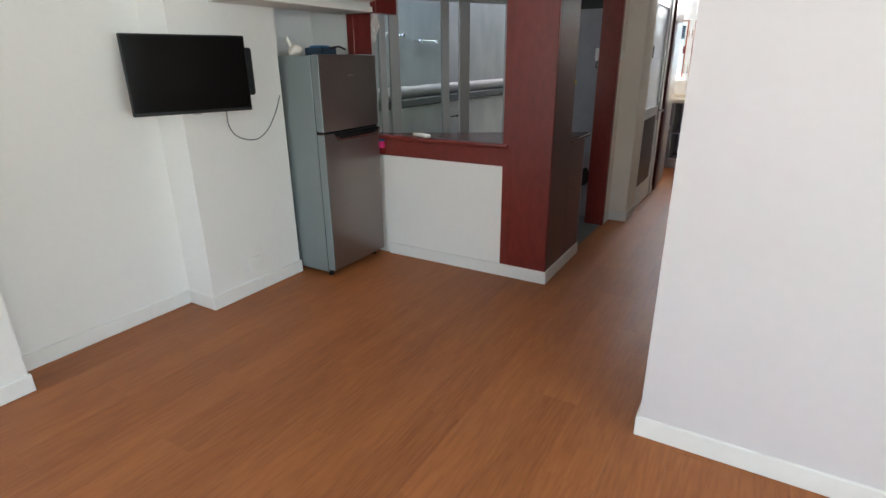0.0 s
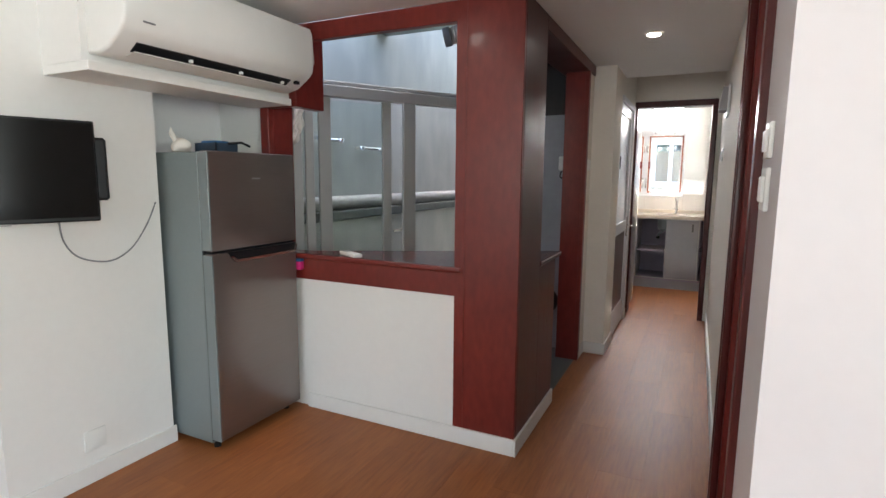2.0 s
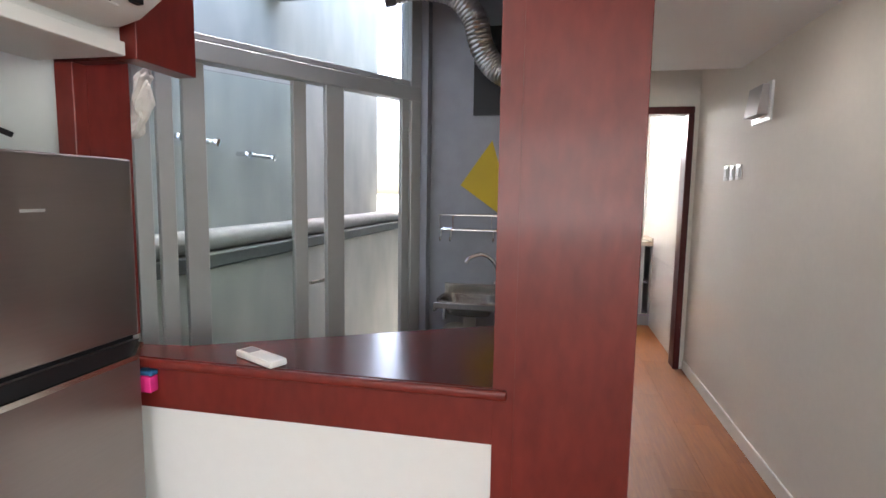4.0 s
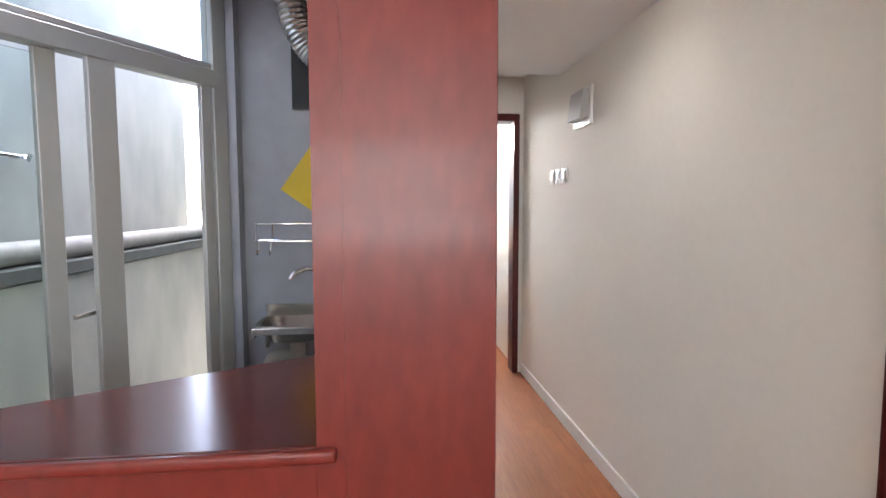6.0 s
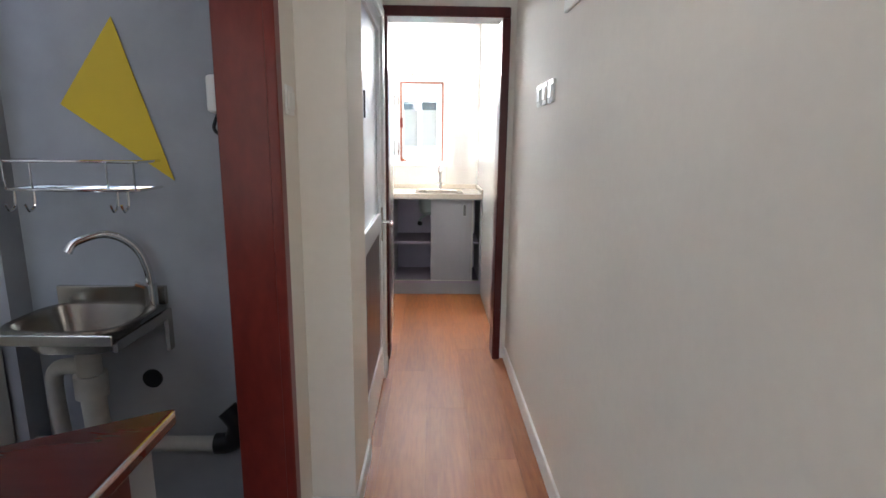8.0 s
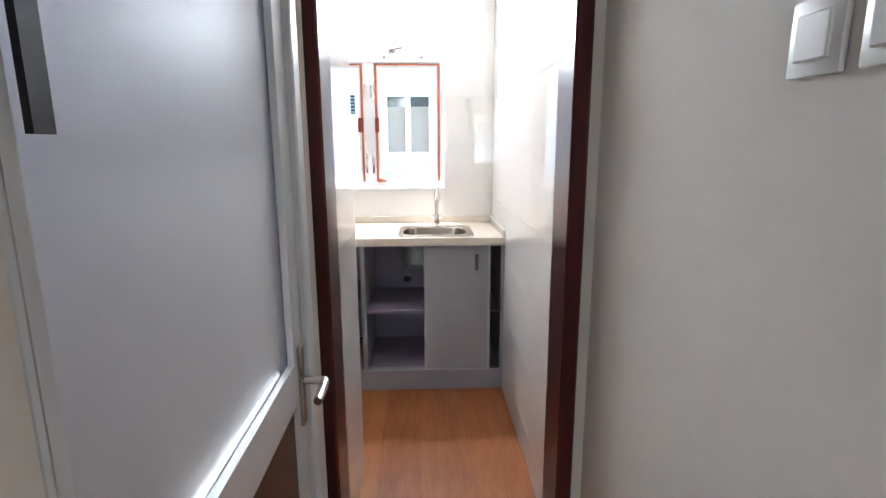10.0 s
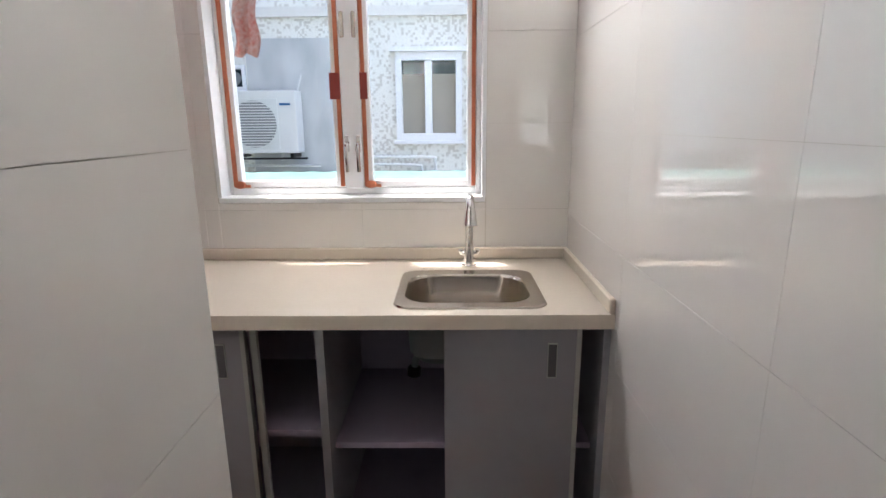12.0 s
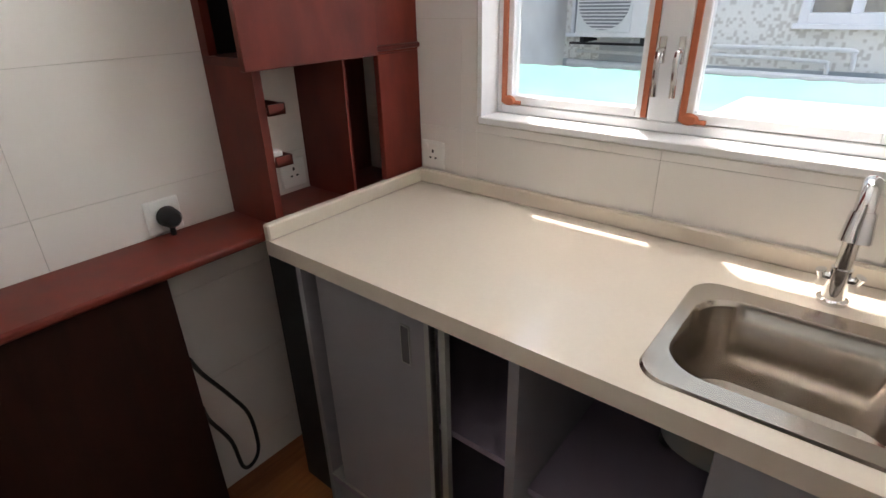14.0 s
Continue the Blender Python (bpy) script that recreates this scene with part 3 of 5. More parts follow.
for v in pp.verts:
    v.co += 0.020 * Vector((noise.noise(v.co * 22), noise.noise(v.co * 22 + Vector((5, 0, 0))), noise.noise(v.co * 22 + Vector((0, 7, 0)))))
    v.co.z = max(v.co.z, 1.434)
tube(pp, [(-2.60, 2.34, 1.47), (-2.62, 2.325, 1.52), (-2.615, 2.32, 1.545)], [0.016, 0.012, 0.002], 7)
whole("paper_wad", pp, PAPER, "crumpled white paper bag lying on the fridge", "paper bag", smooth=True)

# ---- television on its arm ----
tv = thing("television", (-2.63, 1.636, 1.337), "black flat television on a swivel wall bracket", "television")
TV = pose(-2.63, 1.636, 1.337, 0, 0, -18.4)


def tv_box(*a, bevel=0.0, segments=1):
    bm = B(*a, bevel=bevel, segments=segments)
    bm.transform(TV)
    return bm


part("case", tv_box(-0.021, 0.0, -0.302, 0.302, -0.195, 0.195, bevel=0.006, segments=2), BLACK, tv)
part("screen", tv_box(-0.002, 0.003, -0.294, 0.294, -0.178, 0.187), SCREEN, tv, "dark glossy screen")
part("badge", tv_box(0.0, 0.005, -0.02, 0.02, -0.2, -0.193), LOGO, tv)
part("rear_box", tv_box(-0.05, -0.022, 0.12, 0.345, -0.115, 0.135, bevel=0.01), BLACK, tv, "black receiver box behind the screen")
part("wall_arm", boxes([(-2.672, -2.656, 1.72, 1.82, 1.26, 1.44)], bevel=0.003), DARKIRON, tv)
cable = tube(bmesh.new(), smooth_line([(-2.60, 1.80, 1.17), (-2.655, 1.84, 1.06), (-2.66, 1.90, 0.985), (-2.66, 2.02, 0.955), (-2.66, 2.12, 1.0), (-2.66, 2.20, 1.10), (-2.66, 2.25, 1.20)], 8), 0.0035, 6)
whole("tv_cable", cable, MESHGREY, "thin grey cable hanging in a loop below the television", "cable", smooth=True)

# ---- air conditioner and its bulkhead ----
bulk = thing("bulkhead", (-2.5, 2.35, 1.70), "white painted bulkhead that carries the air conditioner", "bulkhead", "", "structure")
part("box", B(-2.67, -2.42, 1.83, 2.90, 1.735, LOW), WALL, bulk)
part("soffit_board", B(-2.67, -2.385, 1.83, 2.88, 1.70, 1.735, bevel=0.002), WALL, bulk)
ac = thing("air_conditioner", (-2.3, 2.35, 1.77), "white split air conditioner with an open dark air slot", "air conditioner")
prof = [(-2.42, 1.762), (-2.36, 1.757), (-2.30, 1.772), (-2.225, 1.822), (-2.20, 1.85), (-2.195, 1.90), (-2.197, 2.03), (-2.21, 2.062), (-2.25, 2.075), (-2.42, 2.078)]
cs = bmesh.new()
lo = [cs.verts.new((x, 1.85, z)) for x, z in prof]
hi = [cs.verts.new((x, 2.845, z)) for x, z in prof]
cs.faces.new(lo)
cs.faces.new(hi[::-1])
for i in range(len(prof)):
    j = (i + 1) % len(prof)
    cs.faces.new((lo[i], hi[i], hi[j], lo[j]))
bmesh.ops.bevel(cs, geom=[e for e in cs.edges if abs(e.verts[0].co.y - e.verts[1].co.y) < 1e-4], offset=0.014, segments=3, affect="EDGES", profile=0.5)
part("case", cs, PLASTIC, ac, "", True)
slot = bmesh.new()
prism(slot, [(-2.292, 1.93), (-2.244, 1.93), (-2.244, 2.73), (-2.292, 2.73)], 0, 0.006)
slot.transform(Matrix.Translation((-2.30, 0, 1.7705)) @ Matrix.Rotation(radians(-33.7), 4, "Y") @ Matrix.Translation((2.30, 0, -0.003)))
part("air_slot", slot, BLACK, ac, "dark open air slot")
vane = bmesh.new()
box(vane, -2.312, -2.262, 1.925, 2.735, 0, 0.004, bevel=0.0015)
vane.transform(Matrix.Translation((-2.30, 0, 1.760)) @ Matrix.Rotation(radians(-12), 4, "Y") @ Matrix.Translation((2.30, 0, 0)))
part("vane", vane, PLASTIC, ac)
for vy in (2.16, 2.42, 2.68):
    part("vane_clip", B(-2.275, -2.258, vy, vy + 0.012, 1.775, 1.788, bevel=0.002), PLASTIC, ac)
part("display", B(-2.262, -2.244, 2.76, 2.785, 1.786, 1.802), BLACK, ac, "small black receiver window")
part("badge", B(-2.1955, -2.1925, 1.92, 1.965, 1.862, 1.868), MESHGREY, ac)

# ---- sockets and switches ----
def plate_y(name, x, y, z, w, h, side, label, cat="socket", rockers=0, group=""):
    """A plate on a wall that runs along y; side is the way it faces in x."""
    t = thing(name, (x, y, z - h / 2), label, cat, group)
    xs = sorted((x, x + side * 0.009))
    part("plate", B(xs[0], xs[1], y - w / 2, y + w / 2, z - h / 2, z + h / 2, bevel=0.003, segments=2), PLASTIC, t, "", True)
    for k in range(rockers):
        yc = y + (k - (rockers - 1) / 2) * w / max(rockers, 1) * 0.8
        rs = sorted((x + side * 0.007, x + side * 0.014))
        part("rocker", B(rs[0], rs[1], yc - w * 0.32 / rockers, yc + w * 0.32 / rockers, z - h * 0.3, z + h * 0.3, bevel=0.002), PLASTIC, t)
    return t


plate_y("wall_socket", -2.67, 1.90, 0.19, 0.09, 0.09, 1, "blank white socket plate low on the wall")
for k, yy in enumerate((5.27, 5.16, 5.05)):
    plate_y("light_switch", XR, yy, 1.51, 0.085, 0.088, -1, "white light switch in a row of three on the corridor wall", "switch", 1, "corridor switches")
plate_y("light_switch", -0.262, 1.86, 1.405, 0.075, 0.07, -1, "white intercom-like switch plate beside the entrance", "switch", 1)
plate_y("light_switch", -0.262, 1.86, 1.31, 0.08, 0.085, -1, "white double light switch beside the entrance", "switch", 2)
plate_y("light_switch", -1.108, 4.51, 1.42, 0.075, 0.08, 1, "cream double light switch on the wall end by the wet room", "switch", 2)
fb = thing("fuse_box", (XR, 4.79, 1.74), "white wall fuse box with a tilted grey cover", "fuse box")
part("frame", B(XR - 0.014, XR, 4.63, 4.88, 1.75, 1.95, bevel=0.004), PLASTIC, fb)
cov = bmesh.new()
prism(cov, [(0, 0), (0.05, 0), (0.03, 0.15), (0, 0.15)], 0, 0.19)
cov.transform(Matrix.Translation((XR - 0.014, 4.85, 1.785)) @ Matrix(((-1, 0, 0, 0), (0, 0, -1, 0), (0, 1, 0, 0), (0, 0, 0, 1))))
part("cover", cov, LOGO, fb, "grey tilted cover")

# ---- small things at the hatch ----
rm = thing("remote_control", (-2.065, 2.952, 0.896), "white air-conditioner remote lying on the ledge", "remote control")
RM = pose(-2.065, 2.952, 0.897, 0, 0, -27)
case = B(-0.085, 0.085, -0.027, 0.027, 0, 0.02, bevel=0.006, segments=2)
case.transform(RM)
part("case", case, PLASTIC, rm, "", True)
disp = B(-0.072, -0.028, -0.018, 0.018, 0.0195, 0.0212)
disp.transform(RM)
part("display", disp, MESHGREY, rm, "grey display")
for bx in (-0.012, 0.012):
    bt = B(bx - 0.008, bx + 0.008, -0.010, 0.010, 0.0195, 0.0216, bevel=0.001)
    bt.transform(RM)
    part("button", bt, PLASTIC, rm)
ph = thing("sponge_holder", (-2.375, 2.885, 0.80), "pink plastic cup with a blue rim hooked on the hatch rail", "holder")
part("cup", B(-2.400, -2.350, 2.872, 2.904, 0.805, 0.852, bevel=0.006, segments=2), PINK, ph, "", True)
part("rim", B(-2.400, -2.350, 2.876, 2.904, 0.852, 0.866, bevel=0.003), BLUE, ph, "blue rim")
structure("wall_under_ledge", prism(bmesh.new(), [(-2.6, 3.0), (-2.36, 3.02), (-1.125, 3.70), (-1.125, 3.57), (-2.3, 2.955), (-2.6, 2.955)], 0.0, 0.866), GREYWALL, "grey wet-room wall under the angled ledge", "wall")

# ---- wet room ----
structure("wet_floor", prism(bmesh.new(), [(-2.9, 3.05), (-2.35, 3.05), (-1.125, 3.745), (-1.125, 4.60), (-2.05, 4.6), (-2.9, 3.2)], -0.006, 0.003), WETFLOOR, "dark damp wet-room floor", "floor")
gd = thing("sliding_glass_door", (-2.4, 3.95, 0), "pale aluminium sliding glass doors set at an angle", "glass door", "", "structure")


def along(bm):
    bm.transform(Matrix.Translation((-2.055, 4.50, 0)) @ Matrix.Rotation(math.atan2(-0.852, -0.523), 4, "Z"))
    return bm


part("transom", along(boxes([(-0.02, 1.75, -0.035, 0.035, 1.85, 1.925), (-0.02, 1.75, -0.045, 0.02, 1.93, 1.955)], bevel=0.004)), ALU, gd)
part("end_post", along(B(-0.03, 0.045, -0.03, 0.03, 0, 2.6, bevel=0.004)), ALU, gd)
part("head_rail", along(B(-0.02, 1.75, -0.03, 0.03, 2.52, 2.6)), ALU, gd)
part("sill_rail", along(B(0.045, 1.75, -0.04, 0.04, 0.0, 0.06)), ALU, gd)
part("end_post", along(B(1.40, 1.48, -0.03, 0.03, 0, 2.52, bevel=0.004)), ALU, gd)
for x0, x1, yo in ((0.06, 0.112, 0.018), (0.482, 0.582, 0.018), (0.663, 0.731, -0.018), (1.118, 1.204, -0.018), (1.252, 1.31, 0.018), (1.32, 1.378, -0.018)):
    part("stile", along(B(x0, x1, yo - 0.014, yo + 0.014, 0.06, 1.85, bevel=0.003)), ALU, gd)
for x0, x1, yo in ((0.731, 1.118, -0.018), (1.204, 1.40, -0.018)):
    p = part("pane", along(B(x0, x1, yo - 0.003, yo + 0.003, 0.09, 1.83)), GREENGLASS, gd)
    p.visible_shadow = False
p = part("pane", along(B(0.045, 1.40, -0.003, 0.003, 1.955, 2.52)), GLASS, gd)
p.visible_shadow = False
hb = bmesh.new()
tube(hb, [(0.53, -0.02, 0.93), (0.53, -0.055, 0.93), (0.56, -0.06, 0.925), (0.62, -0.06, 0.92)], 0.009)
box(hb, 0.515, 0.545, -0.012, 0.0, 0.89, 1.0, bevel=0.003)
part("handle", along(hb), STEEL, gd, "steel lever", True)

whole("wall_board", B(-1.74, -1.302, 4.594, 4.609, 1.79, 2.26), BLACK, "square black board fixed over an old vent", "board")
dpath = smooth_line([(-2.11, 4.30, 2.36), (-1.98, 4.34, 2.385), (-1.82, 4.38, 2.36), (-1.72, 4.41, 2.25), (-1.675, 4.43, 2.10), (-1.60, 4.44, 1.995), (-1.49, 4.42, 1.94)], 14)
duct = thing("vent_duct", (-1.7, 4.0, 1.9), "silver corrugated flexible duct hanging from the ceiling", "duct")
part("hose", tube(bmesh.new(), dpath, [0.062 + (0.0026 if i % 2 else -0.0026) for i in range(len(dpath))], 22, cap=False), DUCT, duct, "", False)
part("collar", tube(bmesh.new(), [dpath[0], dpath[0] + (dpath[0] - dpath[1]).normalized() * 0.05], 0.07, 18), MESHGREY, duct, "grey end collar", True)
for q in (8, 26):
    hp = dpath[q]
    part("hanger", tube(bmesh.new(), [hp, (hp.x, hp.y, 2.56)], 0.004, 6), STEEL, duct)
tri = bmesh.new()
for yy in (4.607, 4.603):
    tri.faces.new([tri.verts.new(p) for p in ((-1.632, yy, 1.655), (-1.806, yy, 1.408), (-1.49, yy, 1.185))])
tri.verts.ensure_lookup_table()
for i, j in ((0, 1), (1, 2), (2, 0)):
    tri.faces.new((tri.verts[i], tri.verts[j], tri.verts[j + 3], tri.verts[i + 3]))
whole("yellow_triangle", tri, YELLOW, "yellow triangle of card stuck on the grey wall", "card")

rack = thing("wire_rack", (-1.72, 4.5, 1.06), "chrome wire shelf with hooks screwed to the wall", "rack")
for z in (1.245, 1.165):
    part("rim", tube(bmesh.new(), [(-1.90, 4.605, z), (-1.90, 4.475, z), (-1.885, 4.465, z), (-1.545, 4.465, z), (-1.53, 4.475, z), (-1.53, 4.605, z)], 0.0045, 6), CHROME, rack, "", True)
for k in range(7):
    yy = 4.48 + 0.018 * k
    part("bottom_wire", tube(bmesh.new(), [(-1.90, yy, 1.165), (-1.53, yy, 1.165)], 0.0025, 5), CHROME, rack)
for xx in (-1.895, -1.82, -1.61, -1.535):
    part("upright", tube(bmesh.new(), [(xx, 4.467, 1.245), (xx, 4.467, 1.165)], 0.003, 5), CHROME, rack)
for xx in (-1.89, -1.835, -1.60, -1.57):
    part("hook", tube(bmesh.new(), smooth_line([(xx, 4.49, 1.163), (xx, 4.487, 1.12), (xx, 4.465, 1.105), (xx, 4.452, 1.125)], 4), 0.004, 6), CHROME, rack, "", True)

basin = thing("wall_basin", (-1.715, 4.46, 0.66), "small stainless wall basin on brackets with plastic waste pipes", "basin")
bo = bmesh.new()
rings = []
for (rx, ry, z) in ((0.176, 0.146, 0.792), (0.172, 0.142, 0.80), (0.155, 0.125, 0.798), (0.145, 0.115, 0.775), (0.115, 0.088, 0.715), (0.05, 0.04, 0.700)):
    ring_pts = []
    for k in range(28):
        a = 2 * math.pi * k / 28
        c, s_ = math.cos(a), math.sin(a)
        sq = 0.55
        ring_pts.append(bo.verts.new((-1.715 + rx * math.copysign(abs(c) ** sq, c), 4.45 + ry * math.copysign(abs(s_) ** sq, s_), z)))
    rings.append(ring_pts)
for a, b in zip(rings, rings[1:]):
    for k in range(28):
        bo.faces.new((a[k], a[(k + 1) % 28], b[(k + 1) % 28], b[k]))
bo.faces.new(rings[-1][::-1])
bmesh.ops.solidify(bo, geom=bo.faces, thickness=0.004)
part("bowl", bo, STEEL, basin, "", True)
part("front_edge", B(-1.885, -1.545, 4.298, 4.306, 0.765, 0.795, bevel=0.002), STEEL, basin)
part("splashback", B(-1.885, -1.545, 4.592, 4.609, 0.79, 0.85, bevel=0.002), STEEL, basin)
for xx in (-1.89, -1.55):
    part("bracket", boxes([(xx, xx + 0.012, 4.31, 4.609, 0.745, 0.775), (xx, xx + 0.012, 4.58, 4.609, 0.64, 0.745)]), STEEL, basin)
fa = bmesh.new()
tube(fa, smooth_line([(-1.575, 4.565, 0.80), (-1.573, 4.56, 0.90), (-1.60, 4.55, 0.985), (-1.66, 4.52, 1.03), (-1.725, 4.48, 1.015), (-1.745, 4.465, 0.985)], 7), 0.0125, 12)
tube(fa, [(-1.575, 4.565, 0.80), (-1.575, 4.565, 0.865)], 0.021, 14)
tube(fa, [(-1.575, 4.565, 0.85), (-1.605, 4.535, 0.875)], 0.009, 8)
part("tap", fa, CHROME, basin, "chrome swan-neck tap", True)
wp = bmesh.new()
tube(wp, smooth_line([(-1.715, 4.45, 0.70), (-1.715, 4.45, 0.58), (-1.715, 4.46, 0.36)], 5), 0.034, 14)
tube(wp, smooth_line([(-1.715, 4.46, 0.62), (-1.80, 4.48, 0.63), (-1.86, 4.50, 0.58), (-1.87, 4.52, 0.36)], 6), 0.024, 12)
tube(wp, [(-1.715, 4.45, 0.62), (-1.715, 4.45, 0.55)], 0.045, 14)
part("waste_pipe", wp, DARKPVC, basin, "white plastic waste trap", True)
fl = bmesh.new()
tube(fl, [(-2.0, 4.545, 0.33), (-1.38, 4.545, 0.33)], 0.025, 12)
tube(fl, [(-1.87, 4.52, 0.36), (-1.87, 4.545, 0.33)], 0.03, 12)
tube(fl, [(-1.715, 4.46, 0.36), (-1.715, 4.545, 0.33)], 0.034, 12)
part("floor_pipe", fl, DARKPVC, basin, "cream plastic drain pipe along the wall", True)
part("elbow", tube(bmesh.new(), smooth_line([(-1.40, 4.545, 0.33), (-1.345, 4.545, 0.34), (-1.325, 4.545, 0.40), (-1.36, 4.55, 0.45)], 5), 0.034, 12), BLACK, basin, "black rubber elbow", True)
oh = tube(bmesh.new(), [(-1.62, 4.61, 0.53), (-1.62, 4.604, 0.53)], 0.032, 16)
whole("pipe_hole", oh, BLACK, "round black pipe hole in the grey wall", "hole")
soap = thing("wall_dispenser", (-1.30, 4.46, 1.37), "white wall dispenser with a dark cable", "dispenser")
part("case", B(-1.306, -1.263, 4.43, 4.50, 1.38, 1.48, bevel=0.012, segments=3), PLASTIC, soap, "", True)
part("cable", tube(bmesh.new(), smooth_line([(-1.282, 4.45, 1.38), (-1.292, 4.44, 1.34), (-1.275, 4.44, 1.325), (-1.268, 4.45, 1.36)], 5), 0.005, 6), BLACK, soap, "", True)
bag = bmesh.new()
bmesh.ops.create_icosphere(bag, subdivisions=5, radius=1, matrix=Matrix.LocRotScale((-2.60, 3.16, 1.635), None, (0.03, 0.03, 0.115)))
for v in bag.verts:
    p = Vector((v.co.x * 1.6, v.co.y * 1.6, v.co.z * 0.8))
    crease = abs(noise.noise(p * 26)) + 0.5 * abs(noise.noise(p * 55 + Vector((3, 1, 0))))
    v.co += 0.03 * Vector((noise.noise(p * 14), noise.noise(p * 14 + Vector((5, 0, 0))), 0.5 * noise.noise(p * 14 + Vector((0, 7, 0)))))
    v.co += v.normal * (0.018 * crease - 0.006)
    v.co.x += 0.12 * (v.co.z - 1.6)
whole("plastic_bag", bag, PAPER, "crumpled white plastic bag hanging by the hatch corner", "plastic bag", smooth=True)

# ---- light well ----
whole("drain_pipe", tube(bmesh.new(), [(-2.96, 3.06, 1.115), (-2.96, 7.7, 1.115)], 0.055, 14), DARKPVC, "long grey-white drain pipe on the light-well ledge", "pipe", smooth=True)
structure("gutter", B(-3.22, -2.885, 3.06, 7.71, 0.985, 1.058, bevel=0.008), GUTTER, "dirty dark ledge gutter", "trim")
hook = thing("towel_hook", (-3.19, 4.79, 1.57), "chrome double hook rail on the concrete wall", "hook rail", "hook rails outside")
part("rail", tube(bmesh.new(), [(-3.17, 4.63, 1.585), (-3.17, 4.95, 1.585)], 0.012, 10), CHROME, hook, "", True)
for yy in (4.64, 4.94):
    part("hook", tube(bmesh.new(), [(-3.22, yy, 1.585), (-3.16, yy, 1.585), (-3.14, yy, 1.57), (-3.13, yy, 1.60)], 0.014, 8), CHROME, hook, "", True)
copy_thing(hook, pose(-3.19, 4.18, 1.615))

# ---- kitchen cabinets and worktop ----
unit = thing("sink_cabinet", (-1.0, 7.7, 0), "grey sink cabinet with sliding doors pushed open", "cabinet")
CF = 7.418
part("plinth", B(-1.642, KR - 0.004, 7.44, 7.456, 0, 0.105), CABINET, unit)
part("base_board", B(-1.642, KR - 0.004, CF, 7.97, 0.105, 0.125), CABIN, unit, "lilac-grey lining")
part("back_board", B(-1.642, KR - 0.004, 7.955, 7.97, 0.125, 0.848), CABIN, unit, "lilac-grey lining")
part("side_panel", B(-1.66, -1.642, CF, 7.955, 0.0, 0.848), CABINET, unit)
part("side_panel", B(KR - 0.022, KR - 0.004, CF, 7.955, 0.125, 0.848), CABINET, unit)
part("divider", B(-1.042, -1.02, CF, 7.955, 0.125, 0.848), CABINET, unit)
part("shelf", B(-1.642, -1.042, 7.48, 7.955, 0.485, 0.503), CABIN, unit, "lilac-grey shelf")
part("shelf", B(-1.02, KR - 0.022, 7.48, 7.955, 0.445, 0.463), CABIN, unit, "lilac-grey shelf")
part("track", B(-1.642, -1.042, CF, 7.46, 0.125, 0.131), ALU, unit)
part("track", B(-1.02, KR - 0.022, CF, 7.46, 0.125, 0.131), ALU, unit)
part("track", B(-1.642, KR - 0.022, CF, 7.46, 0.842, 0.849), ALU, unit)
for x0, x1, hx in ((-1.59, -1.232, -1.30), (-0.70, -0.335, -0.41)):
    dr = part("sliding_door", B(x0, x1, CF + 0.004, CF + 0.02, 0.132, 0.842, bevel=0.0015), CABINET, unit)
    part("edge_profile", B(x1 - 0.012, x1, CF + 0.0, CF + 0.022, 0.132, 0.842), ALU, dr)
    grip = bmesh.new()
    for r in ((hx - 0.013, hx - 0.011, 0.70, 0.80), (hx + 0.011, hx + 0.013, 0.70, 0.80), (hx - 0.013, hx + 0.013, 0.70, 0.703), (hx - 0.013, hx + 0.013, 0.797, 0.80)):
        box(grip, r[0], r[1], CF + 0.0, CF + 0.006, r[2], r[3])
    part("finger_pull", grip, ALU, dr, "pale frame of the finger pull")
    # flat plate; its grey paints the shade of a sunken pull
    part("recess", B(hx - 0.011, hx + 0.011, CF + 0.0015, CF + 0.0035, 0.703, 0.797), PULLGREY, dr, "flat grey plate painting the finger pull's shade")
part("sliding_door", B(-1.225, -1.208, CF + 0.022, CF + 0.038, 0.132, 0.842), ALU, unit, "edge of the second door")
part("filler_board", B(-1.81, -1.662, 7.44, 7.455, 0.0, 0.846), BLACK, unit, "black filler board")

wt = thing("worktop", (-1.0, 7.7, 0.85), "cream solid worktop with upstands and a sink cut-out", "worktop")
SX0, SX1, SY0, SY1 = -0.815, -0.452, 7.475, 7.755
slab = boxes([(-1.735, SX0, 7.395, BACK - 0.004, 0.85, 0.89), (SX1, KR - 0.004, 7.395, BACK - 0.004, 0.85, 0.89), (SX0, SX1, 7.395, SY0, 0.85, 0.89), (SX0, SX1, SY1, BACK - 0.004, 0.85, 0.89)])
bmesh.ops.remove_doubles(slab, verts=slab.verts, dist=1e-5)
part("slab", slab, COUNTER, wt)
part("upstand", B(-1.735, KR - 0.004, 7.962, BACK - 0.004, 0.8895, 0.932, bevel=0.004), COUNTER, wt)
part("upstand", B(-1.737, -1.714, 7.395, 7.962, 0.8895, 0.932, bevel=0.004), COUNTER, wt)
part("upstand", B(KR - 0.02, KR - 0.004, 7.395, 7.962, 0.8895, 0.932, bevel=0.004), COUNTER, wt)

sink = thing("kitchen_sink", (-0.63, 7.6, 0.70), "stainless steel sink bowl with rounded corners set in the worktop", "sink")


